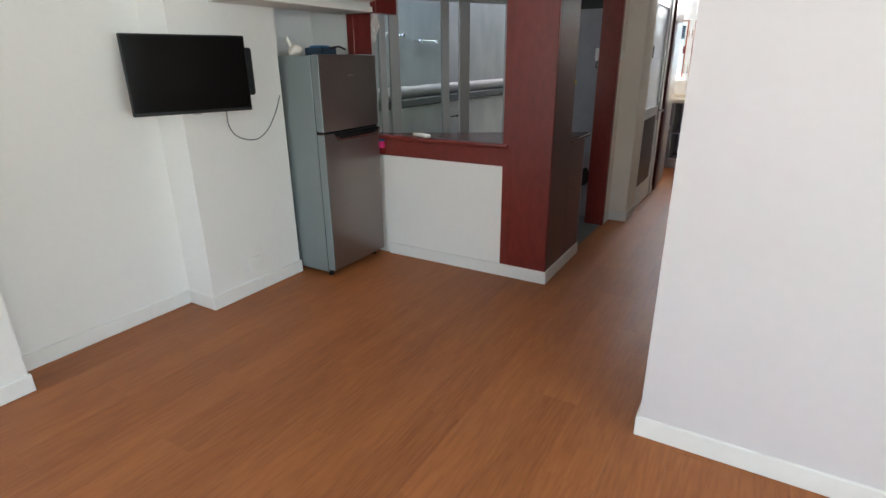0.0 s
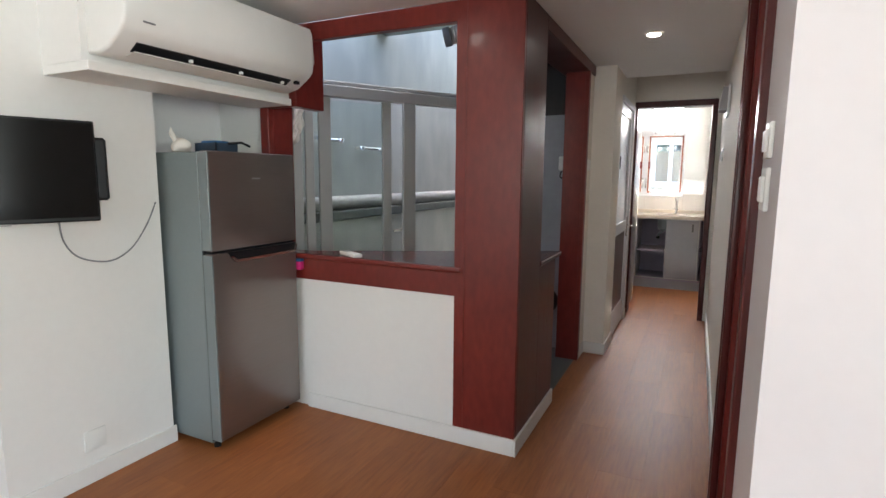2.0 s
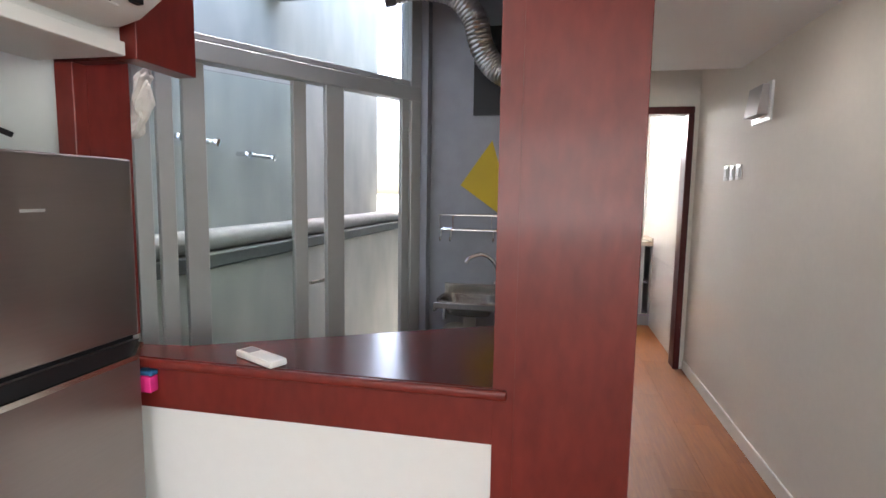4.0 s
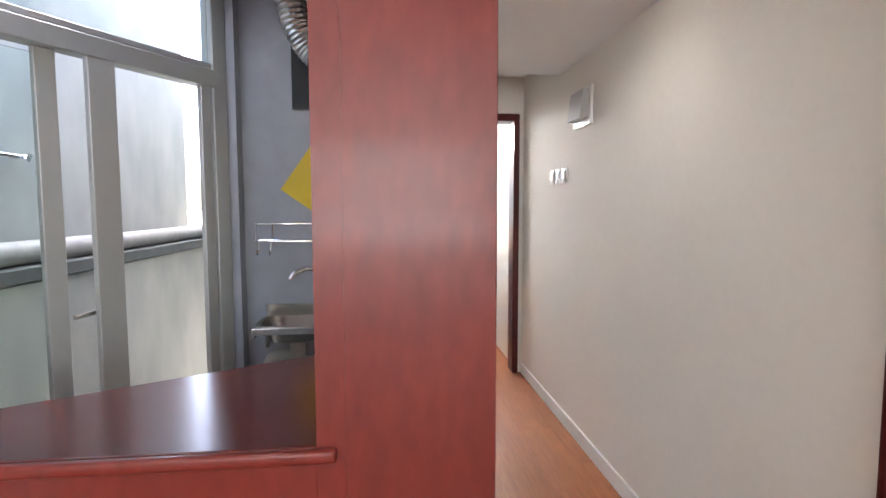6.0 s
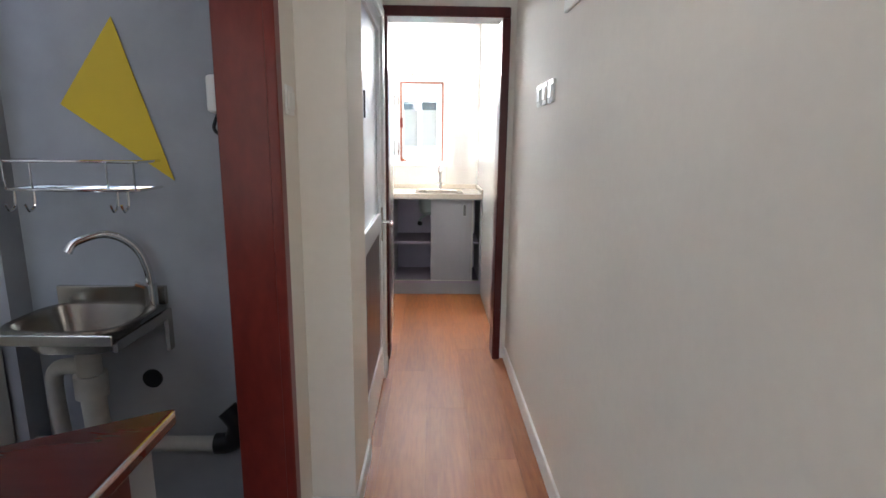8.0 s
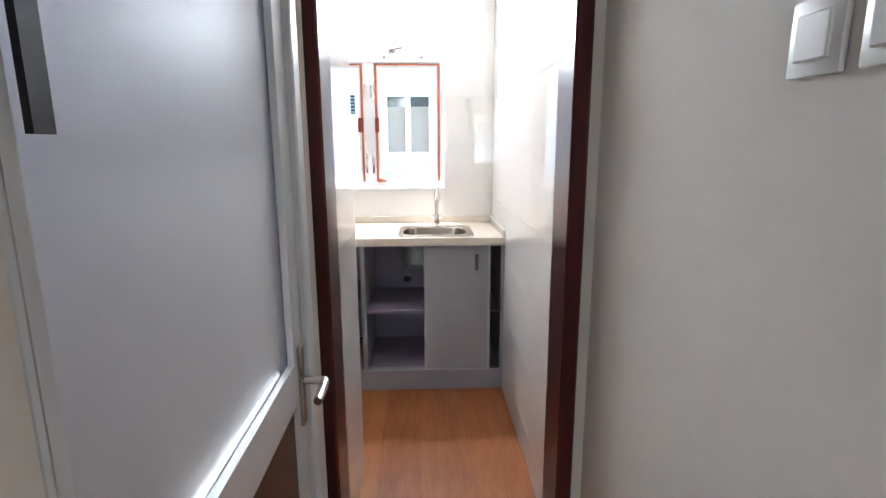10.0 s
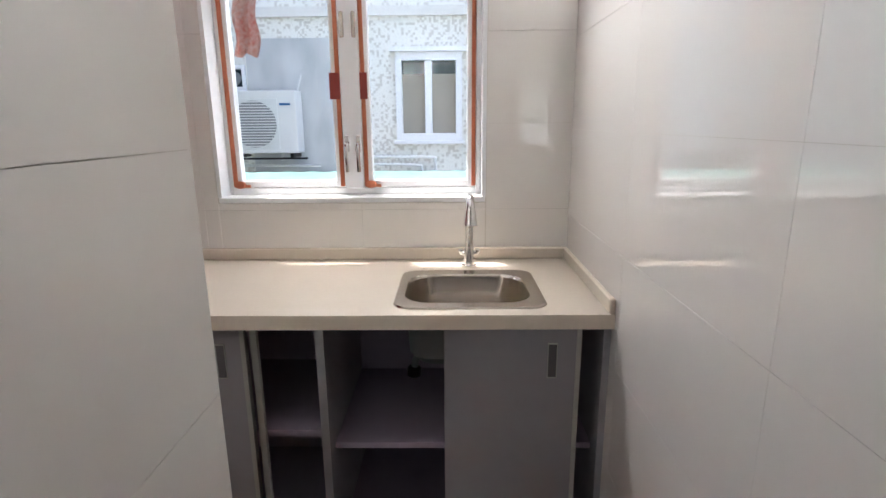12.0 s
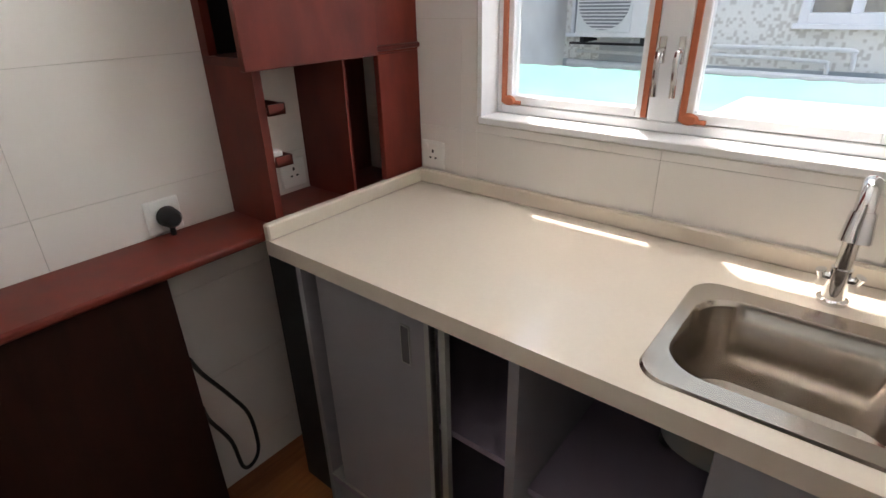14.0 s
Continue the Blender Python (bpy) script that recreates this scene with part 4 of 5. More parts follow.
def rounded(x0, x1, y0, y1, r, z, bm, n=8):
    out = []
    for cx, cy, a0 in ((x1 - r, y1 - r, 0), (x0 + r, y1 - r, 90), (x0 + r, y0 + r, 180), (x1 - r, y0 + r, 270)):
        for k in range(n + 1):
            a = radians(a0 + 90 * k / n)
            out.append(bm.verts.new((cx + r * math.cos(a), cy + r * math.sin(a), z)))
    return out


sb = bmesh.new()
loops = [rounded(-0.838, -0.418, 7.437, 7.803, 0.05, 0.8905, sb), rounded(-0.835, -0.421, 7.440, 7.80, 0.05, 0.895, sb), rounded(-0.812, -0.455, 7.478, 7.752, 0.075, 0.8945, sb), rounded(-0.806, -0.461, 7.484, 7.746, 0.075, 0.886, sb),
         rounded(-0.796, -0.471, 7.494, 7.736, 0.07, 0.725, sb), rounded(-0.775, -0.492, 7.515, 7.715, 0.055, 0.702, sb), rounded(-0.68, -0.587, 7.57, 7.66, 0.044, 0.697, sb)]
for a, b in zip(loops, loops[1:]):
    n = len(a)
    for k in range(n):
        sb.faces.new((a[k], a[(k + 1) % n], b[(k + 1) % n], b[k]))
sb.faces.new(loops[-1])
part("bowl", sb, SINKSTEEL, sink, "", True)
# plain grey shell added to hide the bowl's warm reflections
us = bmesh.new()
under = [rounded(-0.809, -0.458, 7.481, 7.749, 0.075, 0.845, us), rounded(-0.801, -0.466, 7.489, 7.741, 0.07, 0.723, us), rounded(-0.778, -0.489, 7.512, 7.718, 0.055, 0.697, us), rounded(-0.684, -0.583, 7.566, 7.664, 0.044, 0.692, us)]
for a, b in zip(under, under[1:]):
    for k in range(len(a)):
        us.faces.new((a[k], a[(k + 1) % len(a)], b[(k + 1) % len(a)], b[k]))
us.faces.new(under[-1])
part("underside", us, FRSIDE, sink, "grey shell added under the steel bowl", True)
dr = bmesh.new()
for rad, z in ((0.038, 0.699), (0.026, 0.701)):
    bmesh.ops.create_cone(dr, cap_ends=True, segments=24, radius1=rad, radius2=rad * 0.92, depth=0.004, matrix=Matrix.Translation((-0.633, 7.615, z)))
part("drain", dr, CHROME, sink, "chrome drain", True)
part("trap", tube(bmesh.new(), smooth_line([(-0.735, 7.64, 0.698), (-0.745, 7.645, 0.68), (-0.765, 7.655, 0.665), (-0.79, 7.66, 0.645), (-0.797, 7.66, 0.615)], 6), 0.011, 12), FRSIDE, sink, "thin grey drain hose", True)
part("trap_nut", tube(bmesh.new(), [(-0.797, 7.66, 0.618), (-0.798, 7.66, 0.612), (-0.799, 7.661, 0.588), (-0.80, 7.661, 0.58)], [0.016, 0.022, 0.022, 0.012], 14), BLACK, sink, "black nut at the open hose end", True)

tap = thing("kitchen_tap", (-0.617, 7.862, 0.89), "chrome single-lever kitchen tap behind the sink", "tap")
part("base", tube(bmesh.new(), [(-0.617, 7.862, 0.8895), (-0.617, 7.862, 0.897), (-0.617, 7.862, 0.9), (-0.617, 7.862, 0.96)], [0.026, 0.026, 0.019, 0.017], 18), CHROME, tap, "", True)
part("spout", tube(bmesh.new(), smooth_line([(-0.617, 7.862, 0.955), (-0.617, 7.86, 1.05), (-0.617, 7.845, 1.11), (-0.617, 7.805, 1.135), (-0.617, 7.77, 1.115), (-0.617, 7.76, 1.075)], 7), 0.0135, 14), CHROME, tap, "", True)
part("aerator", tube(bmesh.new(), [(-0.617, 7.765, 1.10), (-0.617, 7.755, 1.052)], [0.0175, 0.023], 14), CHROME, tap, "", True)
for sgn in (-1, 1):
    part("lever", tube(bmesh.new(), [(-0.617, 7.862, 0.935), (-0.617 + sgn * 0.026, 7.858, 0.94), (-0.617 + sgn * 0.03, 7.855, 0.952)], 0.009, 10), CHROME, tap, "", True)

# ---- wooden wall unit and shelf beside the worktop ----
sh = thing("wall_shelf", (-1.85, 7.1, 0.868), "long red wooden shelf along the tiled wall with a leg panel", "shelf")
part("board", B(KL + 0.005, -1.748, 6.32, BACK - 0.004, 0.878, 0.898, bevel=0.007, segments=3), WOODK, sh)
# leg panel in a much darker brown than the shelf board
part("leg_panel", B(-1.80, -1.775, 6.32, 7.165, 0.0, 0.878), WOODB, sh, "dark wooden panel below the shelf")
cu = thing("wall_cabinet", (-1.85, 7.65, 0.898), "red wooden wall cabinet with open niches standing on the shelf", "cabinet")
part("side_board", B(KL + 0.006, -1.76, 7.452, 7.474, 0.898, 1.285), WOODK, cu)
part("back_post", B(KL + 0.006, -1.93, 7.452, 7.474, 1.305, 2.25), WOODK, cu)
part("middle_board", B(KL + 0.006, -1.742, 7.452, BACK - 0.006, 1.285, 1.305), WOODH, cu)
part("inner_divider", B(KL + 0.006, -1.755, 7.715, 7.724, 0.898, 1.285), WOODK, cu)
part("back_panel", B(KL + 0.006, KL + 0.012, 7.735, BACK - 0.006, 0.898, 1.285), WOODK, cu)
# black colour stands in for shade inside the upper cabinet
part("upper_back", B(KL + 0.006, KL + 0.012, 7.474, BACK - 0.006, 1.305, 2.25), BLACK, cu, "back painted black for the unlit inside")
part("face_post", B(-1.742, -1.722, 7.815, BACK - 0.006, 0.934, 1.285, bevel=0.002), WOODK, cu)
part("face_post", B(-1.742, -1.722, 7.80, BACK - 0.006, 1.285, 2.25, bevel=0.002), WOODK, cu)
door = part("door", B(-1.72, -1.70, 7.40, 7.796, 1.285, 2.25, bevel=0.002), WOODK, cu, "plain red cabinet door")
part("bead", tube(bmesh.new(), [(-1.716, 7.80, 1.30), (-1.716, 7.972, 1.30)], 0.008, 10), WOODD, cu, "", True)
part("top_board", B(KL + 0.006, -1.722, 7.452, BACK - 0.006, 2.25, 2.27), WOODH, cu)
for z in (1.175, 1.05):
    part("corner_shelf", boxes([(-1.83, -1.75, 7.474, 7.52, z, z + 0.008), (-1.758, -1.75, 7.474, 7.52, z, z + 0.026), (-1.83, -1.75, 7.514, 7.52, z, z + 0.026)]), WOODK, cu)
whole("soap_bar", B(-1.82, -1.775, 7.476, 7.512, 1.0585, 1.085, bevel=0.004), PLASTIC, "flat white object on the small corner shelf", "soap")


def uk_socket(name, origin, ux, label, n=0.008):
    """A three-pin socket; ux turns it to face out of its wall."""
    t = thing(name, origin, label, "socket")
    m = Matrix.Translation(origin) @ Matrix.Rotation(radians(ux), 4, "Z")

    def put(nm, mat, *a, **k):
        bm = B(*a, **k)
        bm.transform(m)
        part(nm, bm, mat, t)
    put("plate", PLASTIC, -0.043, 0.043, -n, 0.0, -0.043, 0.043, bevel=0.003)
    for a in ((-0.003, 0.003, 0.006, 0.016), (-0.014, -0.006, -0.012, -0.007), (0.006, 0.014, -0.012, -0.007)):
        put("slot", BLACK, a[0], a[1], -n - 0.0008, -n + 0.002, a[2], a[3])
    put("switch", PLASTIC, -0.03, -0.018, -n - 0.003, -n + 0.002, 0.018, 0.034, bevel=0.001)
    return t


uk_socket("wall_socket", (-1.672, BACK - 0.0045, 0.982), 0, "white three-pin socket above the worktop corner")
uk_socket("wall_socket", (KL + 0.0045, 7.66, 0.955), 90, "white three-pin socket inside the open niche")
uk_socket("wall_socket", (KL + 0.0045, 7.265, 0.945), 90, "white socket plate with a plug in it")
pl = thing("plug", (KL + 0.02, 7.268, 0.90), "black round mains plug in the wall socket", "plug")
body = tube(bmesh.new(), [(KL + 0.0135, 7.268, 0.945), (KL + 0.022, 7.268, 0.945), (KL + 0.05, 7.268, 0.945), (KL + 0.06, 7.268, 0.945)], [0.020, 0.027, 0.024, 0.016], 16)
part("body", body, BLACK, pl, "", True)
part("neck", tube(bmesh.new(), [(KL + 0.035, 7.268, 0.932), (KL + 0.035, 7.268, 0.8985)], 0.007, 8), BLACK, pl, "", True)
cb = tube(bmesh.new(), smooth_line([(-1.79, 7.168, 0.64), (-1.82, 7.20, 0.56), (-1.86, 7.27, 0.42), (-1.88, 7.32, 0.30), (-1.90, 7.335, 0.15), (-1.90, 7.31, 0.10), (-1.89, 7.27, 0.12), (-1.88, 7.25, 0.25), (-1.86, 7.20, 0.38), (-1.80, 7.17, 0.48)], 8), 0.006, 7)
whole("power_cable", cb, BLACK, "black power cable hanging in a loop below the shelf", "cable", smooth=True)

# ---- kitchen window ----
win = thing("window_1", (-1.02, 8.06, 1.1), "white kitchen window with two glazed sashes and fanlights above", "window", "", "structure")
WY = 8.062
part("window_sill", boxes([(-1.51, -0.556, BACK - 0.003, 8.2, 1.095, 1.115)], bevel=0.003), WHITEFRAME, win, "sunlit white sill")
part("reveal", boxes([(-1.512, -1.498, BACK - 0.003, WY + 0.03, 1.115, 2.32), (-0.568, -0.554, BACK - 0.003, WY + 0.03, 1.115, 2.32), (-1.498, -0.568, BACK - 0.003, WY + 0.03, 2.306, 2.32)]), WHITEFRAME, win)
part("window_frame", boxes([(-1.498, -1.483, WY, WY + 0.05, 1.115, 2.306), (-0.587, -0.568, WY, WY + 0.05, 1.115, 2.306), (-1.483, -0.587, WY, WY + 0.05, 1.115, 1.14), (-1.483, -0.587, WY, WY + 0.05, 2.27, 2.306), (-1.483, -0.587, WY - 0.004, WY + 0.05, 1.875, 1.945), (-1.068, -0.997, WY - 0.004, WY + 0.05, 1.14, 1.875), (-1.068, -0.997, WY - 0.004, WY + 0.05, 1.945, 2.27)], bevel=0.003), WHITEFRAME, win)
for x0, x1, hx in ((-1.482, -1.070, -1.053), (-0.995, -0.588, -1.012)):
    sash = part("sash", boxes([(x0, x0 + 0.03, WY + 0.004, WY + 0.04, 1.142, 1.872), (x1 - 0.03, x1, WY + 0.004, WY + 0.04, 1.142, 1.872), (x0 + 0.03, x1 - 0.03, WY + 0.004, WY + 0.04, 1.142, 1.165), (x0 + 0.03, x1 - 0.03, WY + 0.004, WY + 0.04, 1.845, 1.872)], bevel=0.002), WHITEFRAME, win)
    seal = bmesh.new()
    for r in ((x0 + 0.0, x0 + 0.014, 1.145, 1.87), (x1 - 0.014, x1, 1.145, 1.87), (x0 + 0.012, x1 - 0.012, 1.86, 1.87)):
        box(seal, r[0], r[1], WY - 0.003, WY + 0.006, r[2], r[3])
    box(seal, x0 + 0.005, x0 + 0.06, WY - 0.002, WY + 0.006, 1.142, 1.152)
    bmesh.ops.create_uvsphere(seal, u_segments=8, v_segments=6, radius=0.018, matrix=Matrix.LocRotScale((x0 + 0.022, WY, 1.152), None, (1.3, 0.5, 0.8)))
    part("sealant", seal, SEAL, sash, "smeared orange-red sealant")
    pane = part("pane", B(x0 + 0.03, x1 - 0.03, WY + 0.018, WY + 0.022, 1.165, 1.845), GLASS, sash)
    pane.visible_shadow = False
    h = bmesh.new()
    tube(h, smooth_line([(hx, WY - 0.004, 1.30), (hx, WY - 0.028, 1.295), (hx, WY - 0.03, 1.26), (hx, WY - 0.022, 1.20)], 5), 0.007, 8)
    box(h, hx - 0.008, hx + 0.008, WY - 0.009, WY - 0.002, 1.27, 1.33, bevel=0.002)
    part("handle", h, CHROME, sash, "chrome latch handle", True)
    part("upper_latch", B(hx - 0.007, hx + 0.007, WY - 0.012, WY - 0.002, 1.66, 1.745, bevel=0.003), STEEL, sash)
part("tape", B(-1.106, -1.070, WY - 0.006, WY - 0.003, 1.455, 1.545), TAPE, win, "dark red tape patch")
part("tape", B(-0.998, -0.972, WY - 0.006, WY - 0.003, 1.455, 1.545), TAPE, win, "dark red tape patch")
for x0, x1 in ((-1.483, -1.068), (-0.997, -0.587)):
    fan = part("fanlight", boxes([(x0, x0 + 0.03, WY + 0.004, WY + 0.04, 1.945, 2.27), (x1 - 0.03, x1, WY + 0.004, WY + 0.04, 1.945, 2.27), (x0 + 0.03, x1 - 0.03, WY + 0.004, WY + 0.04, 1.945, 1.975), (x0 + 0.03, x1 - 0.03, WY + 0.004, WY + 0.04, 2.24, 2.27)], bevel=0.002), WHITEFRAME, win)
    pane = part("pane", B(x0 + 0.03, x1 - 0.03, WY + 0.018, WY + 0.022, 1.975, 2.24), GLASS, fan)
    pane.visible_shadow = False
for xx in (-1.36, -1.16, -0.93, -0.70):
    b_ = tube(bmesh.new(), [(xx, WY - 0.002, 1.905), (xx, WY - 0.010, 1.905)], 0.009, 10)
    part("bolt", b_, MESHGREY, win, "round bolt head", True)
fl_ = bmesh.new()
tube(fl_, smooth_line([(-0.90, WY - 0.006, 1.945), (-0.87, WY - 0.03, 1.95), (-0.82, WY - 0.03, 1.955)], 4), 0.008, 8)
box(fl_, -0.92, -0.86, WY - 0.01, WY - 0.002, 1.93, 1.965, bevel=0.003)
part("latch", fl_, CHROME, win, "", True)

ef = thing("exhaust_fan", (-1.355, 8.03, 1.90), "white plastic exhaust fan fixed before the window's upper light", "exhaust fan")
part("housing", B(-1.478, -1.238, 8.0, WY - 0.005, 1.902, 2.142, bevel=0.012, segments=3), PLASTIC, ef, "", True)
part("rim", tube(bmesh.new(), [(-1.358, 8.003, 2.022), (-1.358, 7.985, 2.022), (-1.358, 7.982, 2.022)], [0.108, 0.104, 0.09], 28), PLASTIC, ef, "", True)
part("hub", tube(bmesh.new(), [(-1.358, 7.983, 2.022), (-1.358, 7.974, 2.022)], [0.03, 0.026], 18), MESHGREY, ef, "grey hub", True)
for k in range(6):
    dz = -0.07 + 0.028 * k
    hw = math.sqrt(0.088 ** 2 - dz * dz)
    part("slat", B(-1.358 - hw, -1.358 + hw, 7.976, 7.982, 2.022 + dz - 0.004, 2.022 + dz + 0.004), MESHGREY, ef)

# ---- outside the kitchen window ----
FY = 12.3
indoors = set(bpy.data.objects)
fac = thing("opposite_building", (-1.5, FY, -0.3), "opposite house wall in white and grey mosaic", "building")
fac_wall = boxes([(-3.4, -3.33, FY, FY + 0.3, 1.0, 7.5), (-3.02, -1.28, FY, FY + 0.3, 1.0, 7.5), (-0.56, 4.0, FY, FY + 0.3, 1.0, 7.5), (-3.33, -3.02, FY, FY + 0.3, 2.22, 7.5), (-3.33, -3.02, FY, FY + 0.3, 1.0, 1.26), (-1.28, -0.56, FY, FY + 0.3, 2.32, 7.5), (-1.28, -0.56, FY, FY + 0.3, 1.0, 1.38)])
part("wall", fac_wall, MOSAIC, fac)
part("base_wall", B(-3.4, 4.0, FY - 0.02, FY + 0.3, -1.0, 1.0), CONCRETE, fac, "grey plastered base")
part("plaster_field", B(-3.0, -1.98, FY - 0.012, FY + 0.001, 1.0, 2.50), PATCHED, fac, "smooth stained plaster")
part("band", B(-3.4, 4.0, FY - 0.06, FY, 2.72, 2.82), RENDERED, fac)
w = part("window", boxes([(-1.30, -1.23, FY - 0.04, FY + 0.1, 1.36, 2.34), (-0.61, -0.54, FY - 0.04, FY + 0.1, 1.36, 2.34), (-1.23, -0.61, FY - 0.04, FY + 0.1, 2.25, 2.34), (-1.23, -0.61, FY - 0.06, FY + 0.1, 1.36, 1.44), (-0.965, -0.885, FY - 0.02, FY + 0.1, 1.44, 2.25), (-1.36, -0.48, FY - 0.09, FY, 2.34, 2.39), (-1.33, -0.51, FY - 0.08, FY, 1.32, 1.36)], bevel=0.004), WHITEFRAME, fac, "white framed window")
for x0, x1 in ((-1.23, -0.965), (-0.885, -0.61)):
    part("blind", B(x0, x1, FY + 0.09, FY + 0.1, 1.44, 2.11), CURTAIN, w, "beige blind")
    part("pane", B(x0, x1, FY + 0.09, FY + 0.1, 2.11, 2.25), DARKPANE, w, "dark upper glass")
w2 = part("window", boxes([(-3.33, -3.29, FY - 0.03, FY + 0.1, 1.26, 2.22), (-3.06, -3.02, FY - 0.03, FY + 0.1, 1.26, 2.22), (-3.29, -3.06, FY - 0.03, FY + 0.1, 1.93, 1.98), (-3.29, -3.06, FY - 0.03, FY + 0.1, 2.18, 2.22), (-3.36, -2.99, FY - 0.08, FY, 1.22, 1.26)], bevel=0.004), WHITEFRAME, fac, "narrow white window with an exhaust fan")
part("pane", B(-3.29, -3.06, FY + 0.08, FY + 0.09, 1.26, 2.18), DARKPANE, w2, "dark glass")
fanr = bmesh.new()
bmesh.ops.create_cone(fanr, cap_ends=True, segments=20, radius1=0.075, radius2=0.075, depth=0.02, matrix=Matrix.LocRotScale((-3.175, FY + 0.06, 2.08), Euler((radians(90), 0, 0)), None))
part("fan", fanr, MESHGREY, w2, "round exhaust fan")
vent = part("vent", boxes([(-1.84, -1.70, FY - 0.01, FY + 0.005, 2.0, 2.27)]), DARKPANE, fac, "dark louvred vent")
for k in range(5):
    part("slat", B(-1.845, -1.695, FY - 0.03, FY - 0.012, 2.02 + 0.05 * k, 2.035 + 0.05 * k), MESHGREY, vent)
side = structure("wall_courtyard_side", B(-3.9, -3.4, 9.3, FY + 0.3, -1.0, 4.2), RENDERED, "weathered pale wall at the side of the yard", "wall")
acu = thing("outdoor_unit", (-2.76, 12.1, 1.2), "white outdoor air-conditioner unit on a wall bracket", "outdoor unit")
part("case", B(-3.14, -2.38, 11.98, 12.24, 1.24, 1.92, bevel=0.012, segments=2), TIN, acu)
part("grille_surround", B(-3.13, -2.585, 11.973, 11.982, 1.285, 1.835, bevel=0.004), PVC, acu, "pale square grille surround")
gr = bmesh.new()
bmesh.ops.create_cone(gr, cap_ends=True, segments=32, radius1=0.255, radius2=0.255, depth=0.012, matrix=Matrix.LocRotScale((-2.86, 11.975, 1.56), Euler((radians(90), 0, 0)), None))
grille = part("grille", gr, MESHGREY, acu, "round dark fan grille")
for k in range(17):
    dz = -0.24 + 0.03 * k
    hw = math.sqrt(0.255 ** 2 - dz * dz)
    part("bar", B(-2.86 - hw, -2.86 + hw, 11.958, 11.966, 1.56 + dz - 0.006, 1.56 + dz + 0.006), TIN, grille)
part("badge", B(-2.56, -2.44, 11.972, 11.981, 1.76, 1.785), BLUE, acu)
part("bracket", boxes([(-3.08, -3.04, 11.98, FY, 1.19, 1.24), (-2.48, -2.44, 11.98, FY, 1.19, 1.24), (-3.2, -2.3, 12.0, 12.06, 1.17, 1.19)]), DARKIRON, acu, "dark iron bracket")
for pts, rad in (([(-3.3, 12.2, 0.97), (0.9, 12.2, 0.92)], 0.035), ([(-1.9, 12.22, 1.17), (-0.95, 12.22, 1.17), (-0.86, 12.22, 1.13), (-0.85, 12.22, 1.02)], 0.018), ([(-1.9, 12.22, 1.10), (-1.1, 12.22, 1.08), (-1.02, 12.22, 1.05), (-1.01, 12.22, 0.98)], 0.016), ([(-1.25, 12.2, 0.82), (-0.8, 12.2, 0.83)], 0.022), ([(-3.2, 12.2, 1.09), (-2.2, 12.2, 1.08)], 0.016), ([(-1.84, 12.2, 0.95), (-1.84, 12.2, 0.4)], 0.03), ([(-0.40, 12.22, 0.4), (-0.40, 12.22, 4.0)], 0.03), ([(-0.28, 12.22, 0.4), (-0.28, 12.22, 4.0)], 0.022)):
    whole("facade_pipe", tube(bmesh.new(), smooth_line(pts, 4) if len(pts) > 2 else pts, rad, 10), PVC, "pale service pipe along the opposite wall", "pipe", "service pipes", smooth=True)
br = bmesh.new()
tube(br, [(-2.36, 12.2, 2.1), (-2.62, 12.1, 1.15)], 0.012, 6)
whole("leaning_pole", br, PVC, "thin pole leaning on the opposite wall", "pole")
cl = bmesh.new()
cols, rows_ = 10, 12
grid = [[cl.verts.new((-2.80 + 0.026 * i + 0.02 * math.sin(j * 0.9), 11.5 + 0.03 * math.sin(i * 1.3 + j * 0.4), 2.95 - 0.066 * j - 0.02 * math.sin(i))) for i in range(cols)] for j in range(rows_)]
for j in range(rows_ - 1):
    for i in range(cols - 1):
        cl.faces.new((grid[j][i], grid[j][i + 1], grid[j + 1][i + 1], grid[j + 1][i]))
bmesh.ops.solidify(cl, geom=cl.faces, thickness=0.006)
whole("hanging_cloth", cl, CLOTH, "patterned red cloth hanging to dry", "cloth", smooth=True)
whole("drying_pole", tube(bmesh.new(), [(-3.42, 11.5, 2.95), (-0.3, 11.5, 2.95), (-0.3, 12.32, 2.95)], 0.015, 8), PVC, "white laundry pole over the yard", "pole")
# the wall opposite stands 4.7 m from the sink
YARD = Matrix.Translation((-0.67, 6.67, 1.235)) @ Matrix.Scale(0.84, 4) @ Matrix.Translation((0.67, -6.67, -1.40))
for ob in set(bpy.data.objects) - indoors:
    if ob.parent is None:
        ob.matrix_basis = YARD @ ob.matrix_basis
aw = bmesh.new()
n = 90
top = []
for i in range(n + 1):
    x = -3.3 + 4.2 * i / n
    top.append([aw.verts.new((x, y, z + 0.003 * math.sin(i * 1.9))) for y, z in ((8.5, 0.93), (9.5, 1.07))])
for a, b in zip(top, top[1:]):
    aw.faces.new((a[0], b[0], b[1], a[1]))
bmesh.ops.solidify(aw, geom=aw.faces, thickness=0.004)
awn = thing("yard_awning", (-1.2, 9.0, 0.8), "corrugated teal awning sheet below the window", "awning")
part("sheet", aw, TEAL, awn, "", True)
# added overlay: paints the sun's glare white over the teal sheet
ov = bmesh.new()
edge = [[ov.verts.new((x, y, z)) for y, z in ((8.5, 0.94), (8.62 + 0.55 * (i > 4), 0.942 + 0.14 * (0.12 + 0.55 * (i > 4)) + 0.002 * (i % 2)))] for i, x in enumerate((-3.3, -2.6, -2.0, -1.5, -1.22, -1.05, -0.6, 0.0, 0.9))]
for a, b in zip(edge, edge[1:]):
    ov.faces.new((a[0], b[0], b[1], a[1]))
bmesh.ops.solidify(ov, geom=ov.faces, thickness=-0.003)
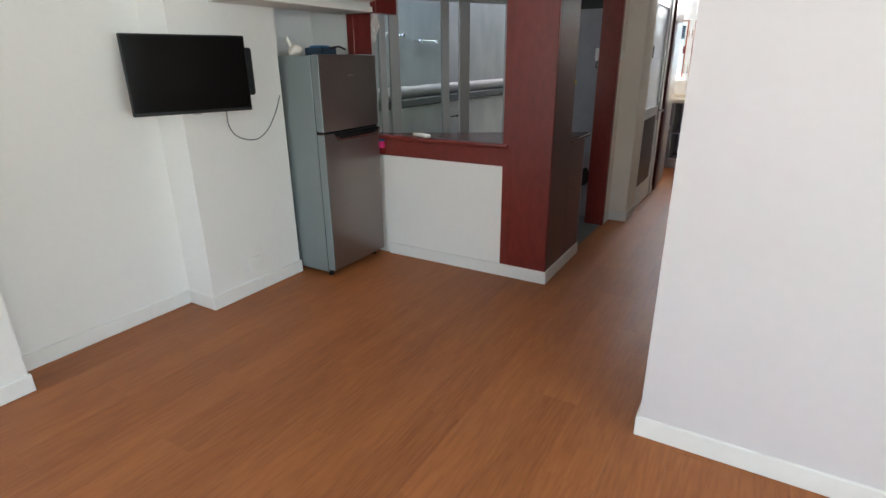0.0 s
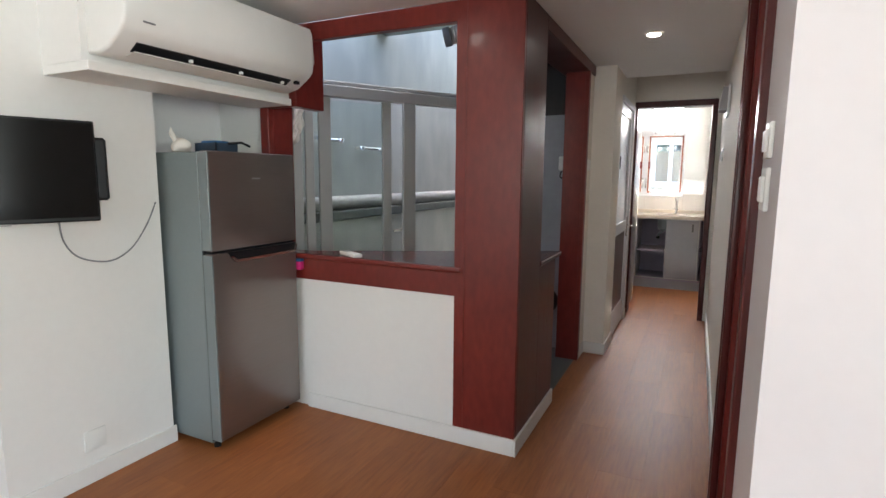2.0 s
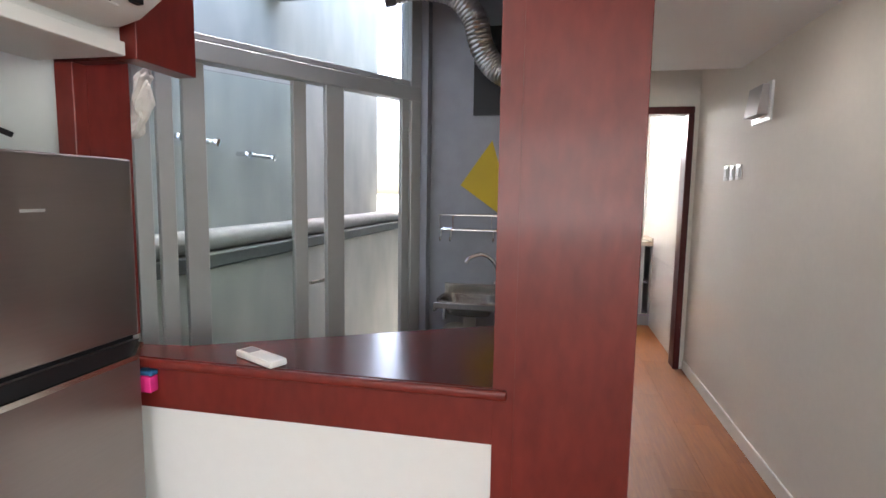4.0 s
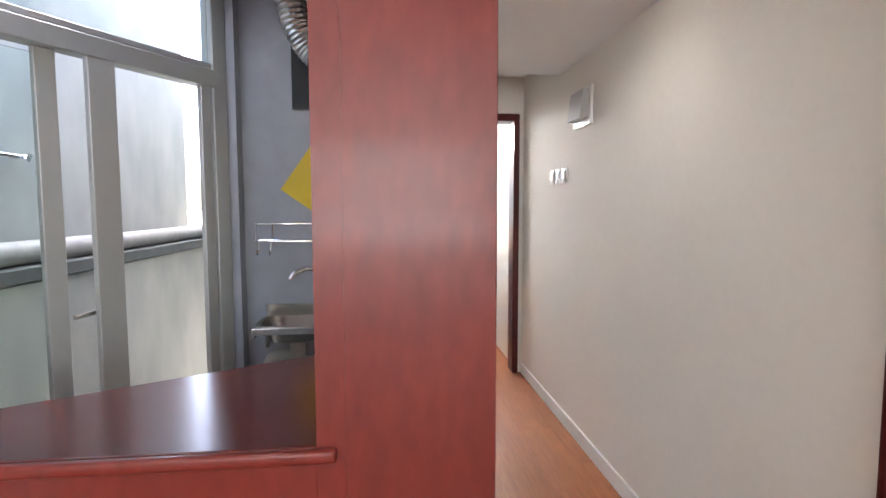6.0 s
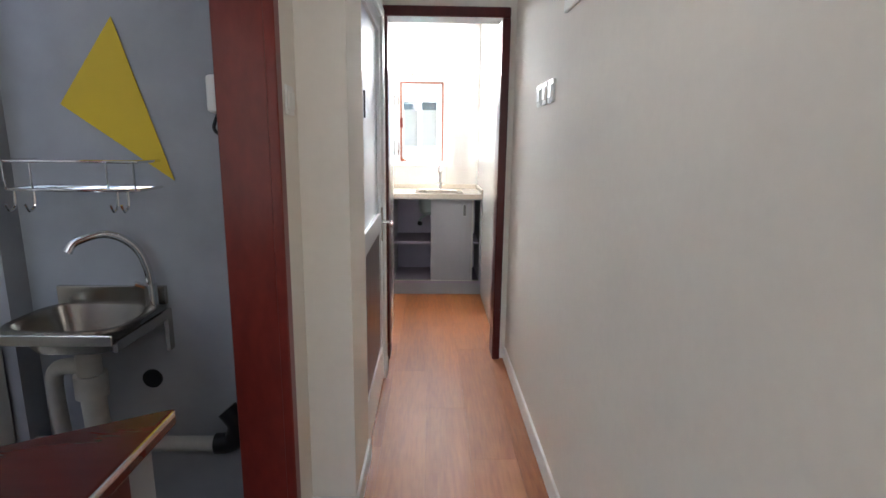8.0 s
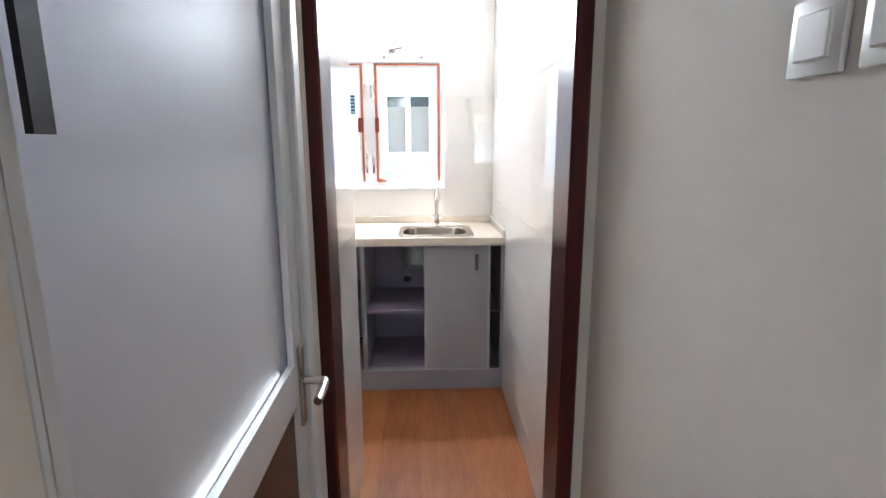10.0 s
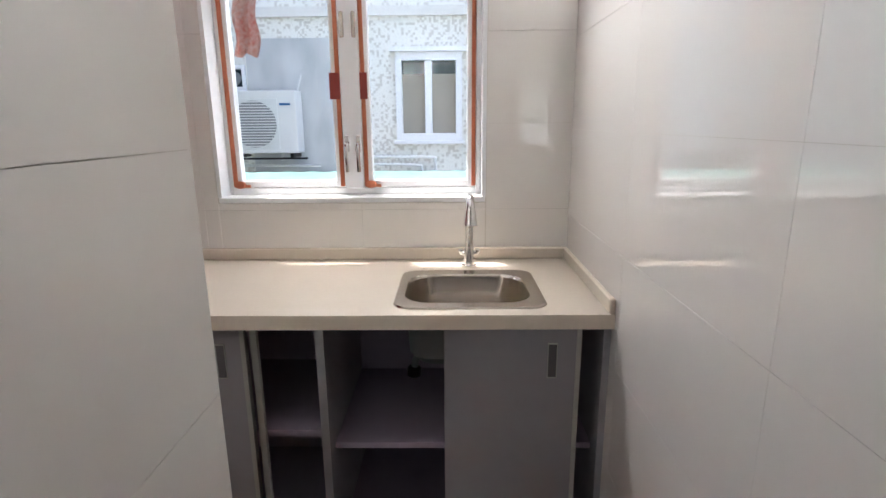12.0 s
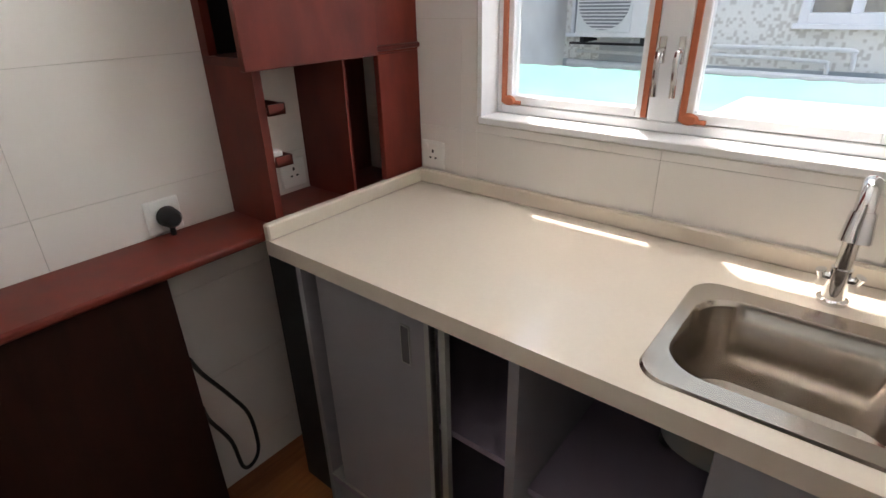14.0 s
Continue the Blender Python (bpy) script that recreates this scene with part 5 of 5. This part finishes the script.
part("cover_sheet", ov, SUNWHITE, awn, "white overlay for sun glare on the awning")
part("beam", B(-3.4, 1.0, 9.42, 9.47, 0.99, 1.035), ALU, awn)
for xx in (-3.2, 0.8):
    part("post", B(xx, xx + 0.05, 9.42, 9.47, -0.3, 0.99), ALU, awn)

# ---- tiles ----
ZT = [0.0, 0.1775, 0.475, 0.7725, 1.07, 1.3675, 1.665, 1.9625, 2.26, 2.5]
tile_meshes = {}


def tile(w, h, m, parent):
    key = (round(w, 4), round(h, 4))
    if key not in tile_meshes:
        bm = bmesh.new()
        box(bm, 0.0005, w - 0.0005, -0.004, 0.0, 0.0005, h - 0.0005)
        tile_meshes[key] = to_mesh("tile", bm, TILE)
    ob = new("tile", tile_meshes[key])
    ob.parent = parent
    ob.matrix_basis = m
    return ob


def tile_wall(parent, us, place, skip=None, drop=0.0):
    zs = [0.0] + [z - drop for z in ZT[1:-1]] + [2.5]
    for u0, u1 in zip(us, us[1:]):
        for z0, z1 in zip(zs, zs[1:]):
            cells = [(u0, u1, z0, z1)]
            if skip:
                a0, a1, b0, b1 = skip
                cells = [(max(u0, p), min(u1, q), max(z0, r), min(z1, t)) for p, q, r, t in ((-9, a0, -9, 9), (a1, 9, -9, 9), (a0, a1, -9, b0), (a0, a1, b1, 9))]
            for c in cells:
                if c[1] - c[0] > 0.01 and c[3] - c[2] > 0.01:
                    tile(c[1] - c[0], c[3] - c[2], place(c), parent)


O = bpy.data.objects
tile_wall(O["wall_kitchen_right"], [6.166, 6.77, 7.37, BACK], lambda c: Matrix.Translation((KR, c[1], c[2])) @ Matrix.Rotation(radians(-90), 4, "Z"), None, 0.022)
tile_wall(O["wall_kitchen_passage"], [6.166, 6.242, 6.715], lambda c: Matrix.Translation((-0.972, c[0], c[2])) @ Matrix.Rotation(radians(90), 4, "Z"), None, 0.022)
tile_wall(O["wall_kitchen_left"], [6.31, 7.005, 7.605, BACK], lambda c: Matrix.Translation((KL, c[0], c[2])) @ Matrix.Rotation(radians(90), 4, "Z"), None, 0.053)
tile_wall(O["wall_kitchen_back"], [-1.965, -1.565, -0.997, -0.556, KR - 0.004], lambda c: Matrix.Translation((c[0], BACK, c[2])), (-1.513, -0.553, 1.093, 2.321))
tile(0.148, 2.5, Matrix.Translation((-1.12, 6.715, 0)) @ Matrix.Translation((0.148, 0, 0)) @ Matrix.Rotation(radians(180), 4, "Z"), O["wall_kitchen_passage"])

# ---- laminate planks ----
PW, PL = 0.194, 1.215
pb = bmesh.new()
box(pb, 0.0002, PW - 0.0002, 0.0002, PL - 0.0002, -0.008, 0.0)
bmesh.ops.bevel(pb, geom=[e for e in pb.edges if all(abs(v.co.z) < 1e-6 for v in e.verts)], offset=0.0003, segments=1, affect="EDGES")
plank_mesh = to_mesh("plank", pb, FLOOR)
for i in range(-16, 13):
    off = (i * 0.437) % PL
    for j in range(-3, 8):
        x, y = i * PW + 0.06, j * PL - off
        if y + PL < -3.1 or y > 8.0 or (y > 3.0 and (x > 0.0 or x + PW < -2.0)) or (y > 1.75 and x > 0.95) or (y > 4.7 and y + PL < 6.0 and x + PW < -1.15):
            continue
        o = new("plank", plank_mesh)
        o.parent = O["floor"]
        o.matrix_basis = Matrix.Translation((x, y, 0))
